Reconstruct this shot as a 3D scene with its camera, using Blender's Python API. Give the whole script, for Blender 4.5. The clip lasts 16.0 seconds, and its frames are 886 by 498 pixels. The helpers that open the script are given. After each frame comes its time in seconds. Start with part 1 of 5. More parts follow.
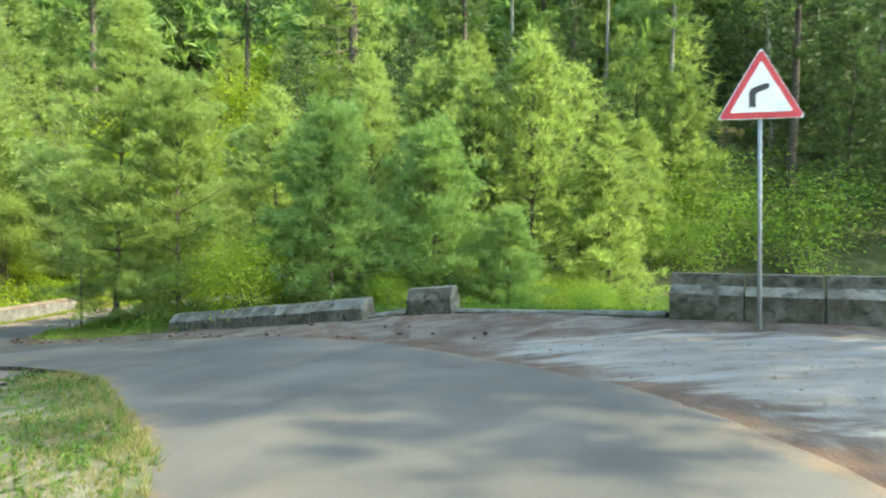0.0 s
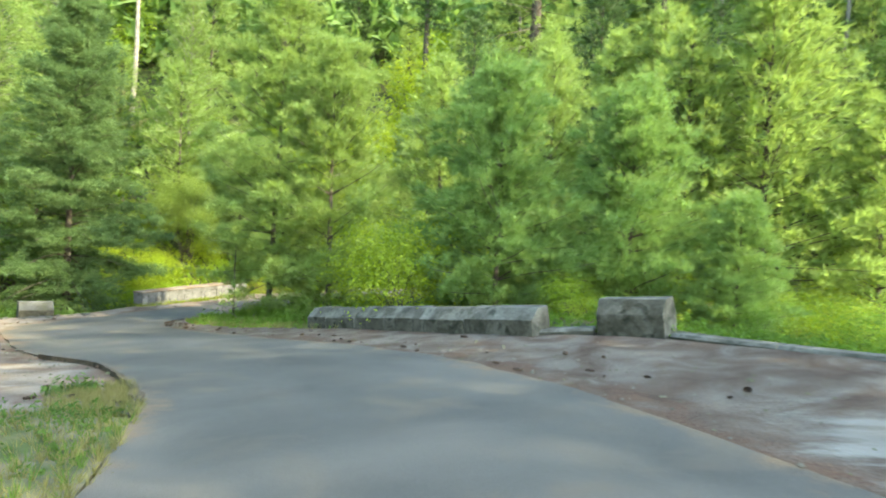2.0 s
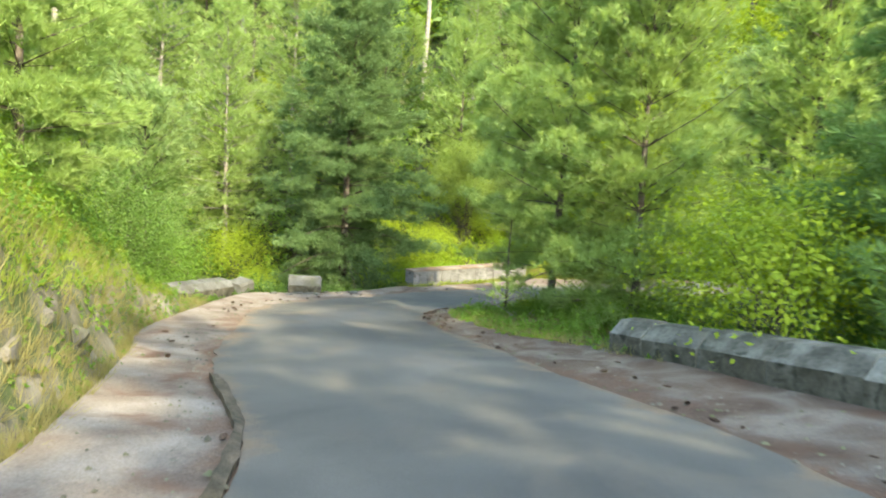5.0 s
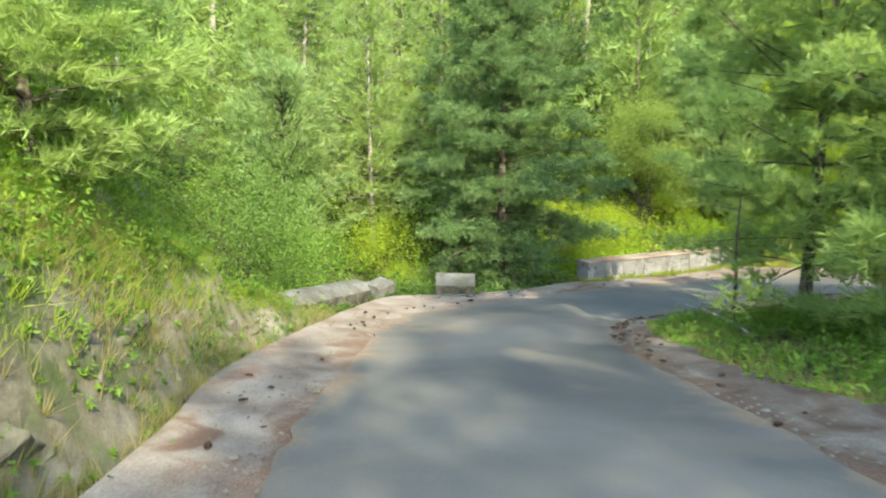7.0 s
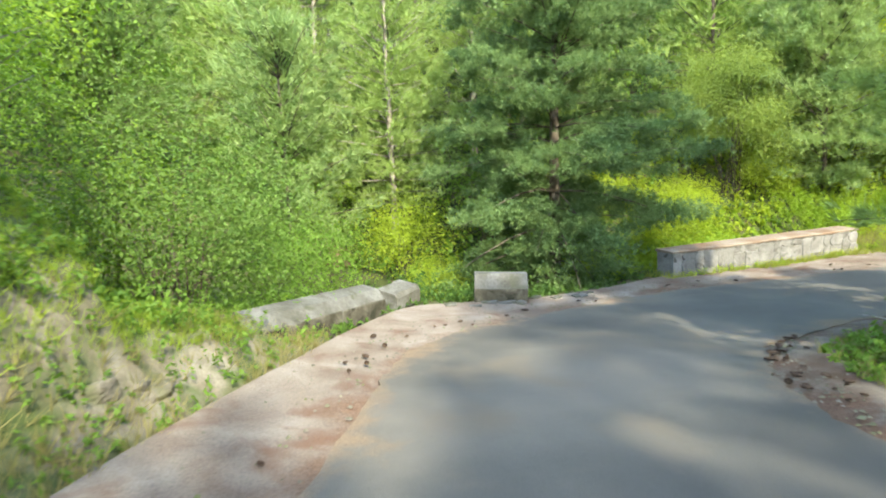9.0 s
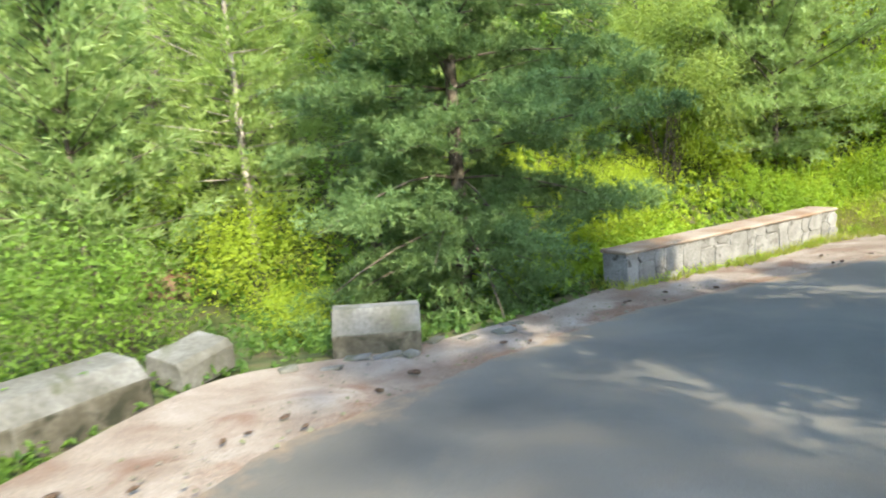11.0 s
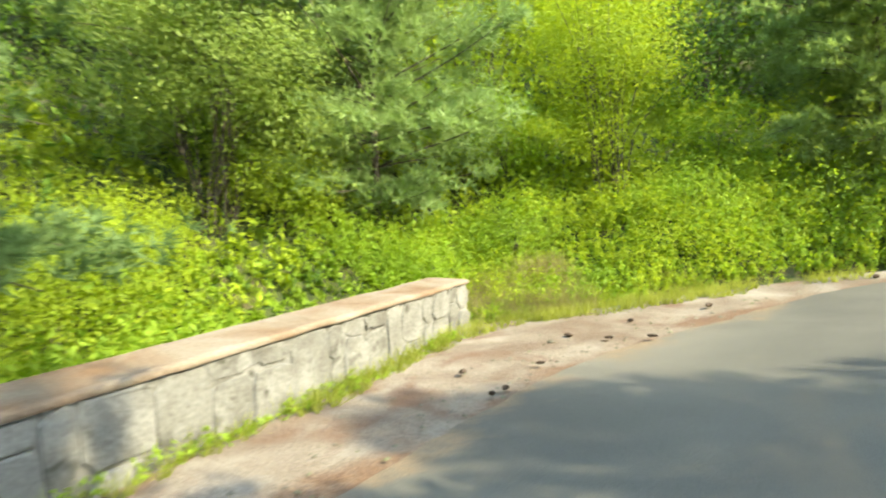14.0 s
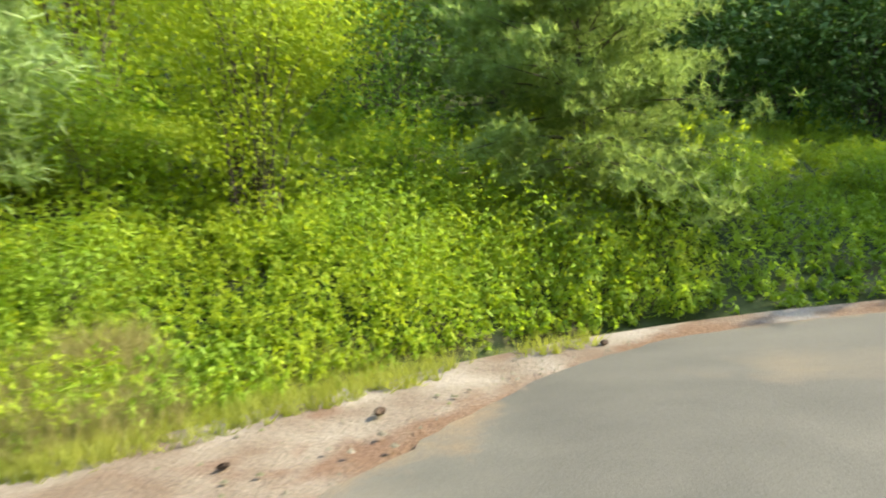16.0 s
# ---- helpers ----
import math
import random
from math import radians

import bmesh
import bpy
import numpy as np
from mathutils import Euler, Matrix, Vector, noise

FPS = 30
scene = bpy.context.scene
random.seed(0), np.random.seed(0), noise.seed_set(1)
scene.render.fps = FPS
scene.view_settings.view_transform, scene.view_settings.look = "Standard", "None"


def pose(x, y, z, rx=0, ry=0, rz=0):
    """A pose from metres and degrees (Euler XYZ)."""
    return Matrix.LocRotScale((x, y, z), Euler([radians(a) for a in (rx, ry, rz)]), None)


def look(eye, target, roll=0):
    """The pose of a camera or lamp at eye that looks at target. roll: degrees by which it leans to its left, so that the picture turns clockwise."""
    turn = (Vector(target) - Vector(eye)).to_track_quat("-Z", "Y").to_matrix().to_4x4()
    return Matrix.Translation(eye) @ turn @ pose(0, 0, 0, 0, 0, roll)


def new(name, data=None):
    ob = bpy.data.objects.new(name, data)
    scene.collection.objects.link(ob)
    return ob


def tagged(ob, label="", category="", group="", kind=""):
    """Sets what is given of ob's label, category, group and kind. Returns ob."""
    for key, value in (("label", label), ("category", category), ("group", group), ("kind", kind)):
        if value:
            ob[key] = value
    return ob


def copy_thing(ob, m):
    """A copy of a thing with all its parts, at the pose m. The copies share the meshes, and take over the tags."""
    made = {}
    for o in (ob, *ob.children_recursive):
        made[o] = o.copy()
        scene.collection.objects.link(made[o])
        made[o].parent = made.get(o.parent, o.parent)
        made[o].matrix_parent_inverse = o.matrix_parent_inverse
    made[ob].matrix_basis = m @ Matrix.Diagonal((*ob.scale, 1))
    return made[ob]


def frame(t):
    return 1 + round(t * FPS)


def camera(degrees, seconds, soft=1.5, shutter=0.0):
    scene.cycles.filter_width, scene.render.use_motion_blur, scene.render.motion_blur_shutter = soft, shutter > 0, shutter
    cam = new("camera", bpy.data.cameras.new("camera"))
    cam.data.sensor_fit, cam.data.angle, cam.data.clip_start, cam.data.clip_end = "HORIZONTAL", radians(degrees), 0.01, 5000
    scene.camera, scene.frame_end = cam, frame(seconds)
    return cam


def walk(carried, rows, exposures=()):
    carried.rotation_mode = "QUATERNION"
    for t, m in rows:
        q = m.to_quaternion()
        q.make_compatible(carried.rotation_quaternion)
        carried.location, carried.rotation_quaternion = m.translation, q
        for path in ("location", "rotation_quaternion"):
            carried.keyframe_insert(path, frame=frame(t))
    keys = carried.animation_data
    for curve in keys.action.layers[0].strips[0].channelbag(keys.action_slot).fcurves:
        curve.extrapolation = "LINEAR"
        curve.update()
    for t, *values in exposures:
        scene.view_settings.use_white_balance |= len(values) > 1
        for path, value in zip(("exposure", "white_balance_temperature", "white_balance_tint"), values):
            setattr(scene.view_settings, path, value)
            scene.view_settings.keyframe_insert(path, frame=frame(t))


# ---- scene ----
cam = camera(71.58, 16.0, soft=1.95, shutter=0.4)
# seconds, eye, rotation
PATH = [
    (0.0, 0.229, 0.934, 1.371, 89.02, -0.58, 1.72),
    (0.5, 0.202, 1.840, 1.348, 89.02, -1.11, 5.28),
    (1.0, 0.070, 2.725, 1.283, 89.11, -1.86, 9.35),
    (1.5, -0.125, 3.565, 1.208, 89.35, -2.42, 13.83),
    (2.0, -0.337, 4.351, 1.156, 88.48, -2.85, 17.79),
    (2.5, -0.661, 5.117, 1.126, 87.75, -3.45, 22.58),
    (3.0, -1.044, 5.850, 1.087, 87.36, -3.71, 26.75),
    (3.5, -1.467, 6.582, 1.009, 87.17, -3.52, 31.70),
    (4.0, -1.952, 7.262, 0.945, 86.47, -3.48, 36.10),
    (6.5, -5.069, 10.155, 0.851, 83.51, -1.24, 54.97),
    (7.0, -5.781, 10.648, 0.759, 83.04, 0.04, 58.44),
    (7.5, -6.542, 11.074, 0.644, 82.64, 0.50, 60.38),
    (8.0, -7.322, 11.512, 0.534, 82.31, 1.59, 61.92),
    (10.5, -11.292, 14.260, -0.053, 82.44, 4.28, 56.75),
    (11.0, -12.037, 15.046, -0.176, 82.57, 4.43, 52.87),
    (11.5, -12.719, 15.906, -0.301, 83.10, 4.66, 48.70),
    (12.0, -13.337, 16.854, -0.442, 83.53, 4.54, 43.34),
    (12.5, -13.893, 17.793, -0.541, 84.55, 3.65, 37.31),
    (13.0, -14.317, 18.808, -0.646, 85.46, 2.64, 30.83),
    (13.5, -14.577, 19.860, -0.740, 86.91, 2.14, 24.38),
    (14.0, -14.716, 20.816, -0.796, 87.70, 2.02, 18.52),
    (14.5, -14.715, 21.745, -0.831, 88.54, 1.36, 11.98),
    (15.0, -14.643, 22.634, -0.859, 89.55, 1.36, 5.95),
    (15.5, -14.460, 23.456, -0.875, 90.76, 1.33, -1.00),
    (16.0, -14.207, 24.222, -0.865, 91.14, 1.65, -7.54),
]
# the clip's camera drifts a little in brightness and white balance
walk(cam, [(t, pose(*p)) for t, *p in PATH], [(0, 3.04, 7250, -4), (1.5, 3.27, 7400, -5), (4, 3.3, 7550, -1), (7, 3.14, 6950, 0), (8, 3.18, 6850, 0), (11, 3.26, 6650, 4), (12.5, 3.42, 7300, 0), (14, 3.32, 7500, -4), (15, 3.16, 7400, 0), (16, 3.13, 7200, 2)])

# ---- light ----
SUN_AZ, SUN_EL = radians(-12), radians(40)      # the sun stands in the east
world = bpy.data.worlds.new("sky")
scene.world = world
world.use_nodes = True
wn = world.node_tree.nodes
sky = wn.new("ShaderNodeTexSky")
sky.sky_type, sky.sun_disc = "NISHITA", False
sky.sun_elevation, sky.sun_rotation = SUN_EL, radians(90) - SUN_AZ
wn["Background"].inputs["Strength"].default_value = 0.15
world.node_tree.links.new(sky.outputs["Color"], wn["Background"].inputs["Color"])
sun = new("sun", bpy.data.lights.new("sun", "SUN"))
sun.data.energy, sun.data.angle, sun.data.color = 1.65, radians(0.6), (1.0, 0.89, 0.71)
sun_way = Vector((math.cos(SUN_AZ) * math.cos(SUN_EL), math.sin(SUN_AZ) * math.cos(SUN_EL), math.sin(SUN_EL)))
sun.matrix_world = look(sun_way * 60, (0, 0, 0))

# ---- materials ----


def material(name, colors, scale=4.0, detail=6.0, rough=0.9, bump=0.3, bump_scale=None, fine=60.0, distort=0.0, spots=None, metal=0.0, edge_dirt=None, pale=None):
    """Two scales of noise between the given colours, with a fine grain and relief."""
    m = bpy.data.materials.new(name)
    m.use_nodes = True
    n, l = m.node_tree.nodes, m.node_tree.links
    b = n["Principled BSDF"]
    tc = n.new("ShaderNodeVectorMath")      # each piece reads its own stretch of the pattern
    tc.operation = "ADD"
    l.new(n.new("ShaderNodeTexCoord").outputs["Object"], tc.inputs[0])
    apart = n.new("ShaderNodeMath")
    apart.operation = "MULTIPLY"
    apart.inputs[1].default_value = 40
    l.new(n.new("ShaderNodeObjectInfo").outputs["Random"], apart.inputs[0])
    l.new(apart.outputs["Value"], tc.inputs[1])
    big = n.new("ShaderNodeTexNoise")
    big.inputs["Scale"].default_value, big.inputs["Detail"].default_value, big.inputs["Distortion"].default_value = scale, detail, distort
    l.new(tc.outputs["Vector"], big.inputs["Vector"])
    ramp = n.new("ShaderNodeValToRGB")
    e = ramp.color_ramp.elements
    e[0].position, e[1].position = 0.33, 0.67
    e[0].color, e[1].color = (*colors[0], 1), (*colors[-1], 1)
    for k, c in enumerate(colors[1:-1]):
        e.new(0.33 + 0.34 * (k + 1) / (len(colors) - 1)).color = (*c, 1)
    l.new(big.outputs["Fac"], ramp.inputs["Fac"])
    small = n.new("ShaderNodeTexNoise")
    small.inputs["Scale"].default_value, small.inputs["Detail"].default_value = fine, 4
    l.new(tc.outputs["Vector"], small.inputs["Vector"])
    grain = n.new("ShaderNodeMapRange")
    grain.inputs["From Min"].default_value, grain.inputs["From Max"].default_value = 0.3, 0.7
    grain.inputs["To Min"].default_value, grain.inputs["To Max"].default_value = 0.78, 1.2
    l.new(small.outputs["Fac"], grain.inputs["Value"])
    mul = n.new("ShaderNodeMix")
    mul.data_type, mul.blend_type = "RGBA", "MULTIPLY"
    mul.inputs["Factor"].default_value = 1
    l.new(ramp.outputs["Color"], mul.inputs["A"])
    l.new(grain.outputs["Result"], mul.inputs["B"])
    out = mul.outputs["Result"]
    if spots:
        color, sscale, lo, hi = spots
        sp = n.new("ShaderNodeTexNoise")
        sp.inputs["Scale"].default_value, sp.inputs["Detail"].default_value, sp.inputs["Distortion"].default_value = sscale, 5, 0.6
        l.new(tc.outputs["Vector"], sp.inputs["Vector"])
        mr = n.new("ShaderNodeMapRange")
        mr.inputs["From Min"].default_value, mr.inputs["From Max"].default_value = lo, hi
        l.new(sp.outputs["Fac"], mr.inputs["Value"])
        mx = n.new("ShaderNodeMix")
        mx.data_type = "RGBA"
        l.new(mr.outputs["Result"], mx.inputs["Factor"])
        l.new(out, mx.inputs["A"])
        mx.inputs["B"].default_value = (*color, 1)
        out = mx.outputs["Result"]
    if edge_dirt:
        # soil that has washed over the asphalt's edge, ragged by noise
        at = n.new("ShaderNodeAttribute")
        at.attribute_name = "from_edge"
        rn = n.new("ShaderNodeTexNoise")
        rn.inputs["Scale"].default_value, rn.inputs["Detail"].default_value, rn.inputs["Roughness"].default_value = 1.0, 9, 0.7
        l.new(tc.outputs["Vector"], rn.inputs["Vector"])
        su = n.new("ShaderNodeMath")
        su.operation = "MULTIPLY_ADD"
        l.new(rn.outputs["Fac"], su.inputs[0])
        su.inputs[1].default_value = edge_dirt[1]
        ng = n.new("ShaderNodeMath")
        ng.operation = "MULTIPLY"
        l.new(at.outputs["Fac"], ng.inputs[0])
        ng.inputs[1].default_value = -1
        l.new(ng.outputs["Value"], su.inputs[2])
        mr = n.new("ShaderNodeMapRange")
        mr.inputs["From Min"].default_value, mr.inputs["From Max"].default_value = edge_dirt[2], edge_dirt[2] + 0.35
        l.new(su.outputs["Value"], mr.inputs["Value"])
        soil = n.new("ShaderNodeValToRGB")
        soil.color_ramp.elements[0].color, soil.color_ramp.elements[1].color = (*edge_dirt[0], 1), (*edge_dirt[3], 1)
        soil.color_ramp.elements[0].position, soil.color_ramp.elements[1].position = 0.35, 0.65
        l.new(small.outputs["Fac"], soil.inputs["Fac"])
        mx = n.new("ShaderNodeMix")
        mx.data_type = "RGBA"
        l.new(mr.outputs["Result"], mx.inputs["Factor"])
        l.new(out, mx.inputs["A"])
        l.new(soil.outputs["Color"], mx.inputs["B"])
        out = mx.outputs["Result"]
    if pale:
        # an old pale crust with a streaky, ragged outline
        at = n.new("ShaderNodeAttribute")
        at.attribute_name = "crust"
        stretch, streak = n.new("ShaderNodeMapping"), n.new("ShaderNodeTexNoise")
        stretch.inputs["Rotation"].default_value, stretch.inputs["Scale"].default_value = (0, 0, radians(-32)), (0.8, 3.2, 1)
        l.new(tc.outputs["Vector"], stretch.inputs["Vector"])
        streak.inputs["Scale"].default_value, streak.inputs["Detail"].default_value, streak.inputs["Roughness"].default_value = 0.9, 9, 0.68
        l.new(stretch.outputs["Vector"], streak.inputs["Vector"])
        su = n.new("ShaderNodeMath")
        su.operation = "MULTIPLY_ADD"
        l.new(streak.outputs["Fac"], su.inputs[0])
        su.inputs[1].default_value = 2.6
        l.new(at.outputs["Fac"], su.inputs[2])
        mr = n.new("ShaderNodeMapRange")
        mr.inputs["From Min"].default_value, mr.inputs["From Max"].default_value = 1.35, 1.75
        l.new(su.outputs["Value"], mr.inputs["Value"])
        crust = n.new("ShaderNodeValToRGB")
        crust.color_ramp.elements[0].color, crust.color_ramp.elements[1].color = (*pale[0], 1), (*pale[1], 1)
        crust.color_ramp.elements[0].position, crust.color_ramp.elements[1].position = 0.3, 0.62
        l.new(streak.outputs["Fac"], crust.inputs["Fac"])
        mx = n.new("ShaderNodeMix")
        mx.data_type = "RGBA"
        l.new(mr.outputs["Result"], mx.inputs["Factor"])
        l.new(out, mx.inputs["A"])
        l.new(crust.outputs["Color"], mx.inputs["B"])
        out = mx.outputs["Result"]
    l.new(out, b.inputs["Base Color"])
    b.inputs["Roughness"].default_value, b.inputs["Metallic"].default_value = rough, metal
    b.inputs["Specular IOR Level"].default_value = 0.3
    bp = n.new("ShaderNodeBump")
    bp.inputs["Strength"].default_value, bp.inputs["Distance"].default_value = bump, 0.02
    bn = n.new("ShaderNodeTexNoise")
    bn.inputs["Scale"].default_value, bn.inputs["Detail"].default_value = bump_scale or fine / 2, 6
    l.new(tc.outputs["Vector"], bn.inputs["Vector"])
    l.new(bn.outputs["Fac"], bp.inputs["Height"])
    l.new(bp.outputs["Normal"], b.inputs["Normal"])
    return m


def leaf_material(name, low, high, through_color, glow=0.45):
    """Leaves that scatter light and let some of it through; each leaf and each plant has its own tone."""
    m = bpy.data.materials.new(name)
    m.use_nodes = True
    n, l = m.node_tree.nodes, m.node_tree.links
    b = n["Principled BSDF"]
    geo, info = n.new("ShaderNodeNewGeometry"), n.new("ShaderNodeObjectInfo")
    tc, noise_node = n.new("ShaderNodeTexCoord"), n.new("ShaderNodeTexNoise")
    noise_node.inputs["Scale"].default_value = 1.1
    l.new(tc.outputs["Object"], noise_node.inputs["Vector"])
    add = n.new("ShaderNodeMath")
    add.operation = "MULTIPLY_ADD"
    l.new(geo.outputs["Random Per Island"], add.inputs[0])
    add.inputs[1].default_value = 0.3
    clump, both = n.new("ShaderNodeTexNoise"), n.new("ShaderNodeMath")
    clump.inputs["Scale"].default_value, clump.inputs["Detail"].default_value = 4.5, 3
    l.new(tc.outputs["Object"], clump.inputs["Vector"])
    both.operation = "MULTIPLY_ADD"
    l.new(clump.outputs["Fac"], both.inputs[0])
    both.inputs[1].default_value = 0.7
    l.new(noise_node.outputs["Fac"], both.inputs[2])
    l.new(both.outputs["Value"], add.inputs[2])
    add2 = n.new("ShaderNodeMath")
    add2.operation = "MULTIPLY_ADD"
    l.new(info.outputs["Random"], add2.inputs[0])
    add2.inputs[1].default_value = 0.35
    l.new(add.outputs["Value"], add2.inputs[2])
    mr = n.new("ShaderNodeMapRange")
    mr.inputs["From Min"].default_value, mr.inputs["From Max"].default_value = 0.75, 1.45
    l.new(add2.outputs["Value"], mr.inputs["Value"])
    mx = n.new("ShaderNodeMix")
    mx.data_type = "RGBA"
    l.new(mr.outputs["Result"], mx.inputs["Factor"])
    mx.inputs["A"].default_value, mx.inputs["B"].default_value = (*low, 1), (*high, 1)
    l.new(mx.outputs["Result"], b.inputs["Base Color"])
    b.inputs["Roughness"].default_value = 0.6
    b.inputs["Specular IOR Level"].default_value = 0.25
    tr = n.new("ShaderNodeBsdfTranslucent")
    tm = n.new("ShaderNodeMix")
    tm.data_type, tm.blend_type = "RGBA", "MIX"
    tm.inputs["Factor"].default_value = 0.6
    l.new(mx.outputs["Result"], tm.inputs["A"])
    tm.inputs["B"].default_value = (*through_color, 1)
    l.new(tm.outputs["Result"], tr.inputs["Color"])
    ms = n.new("ShaderNodeMixShader")
    ms.inputs["Fac"].default_value = glow
    l.new(b.outputs["BSDF"], ms.inputs[1])
    l.new(tr.outputs["BSDF"], ms.inputs[2])
    l.new(ms.outputs["Shader"], n["Material Output"].inputs["Surface"])
    return m


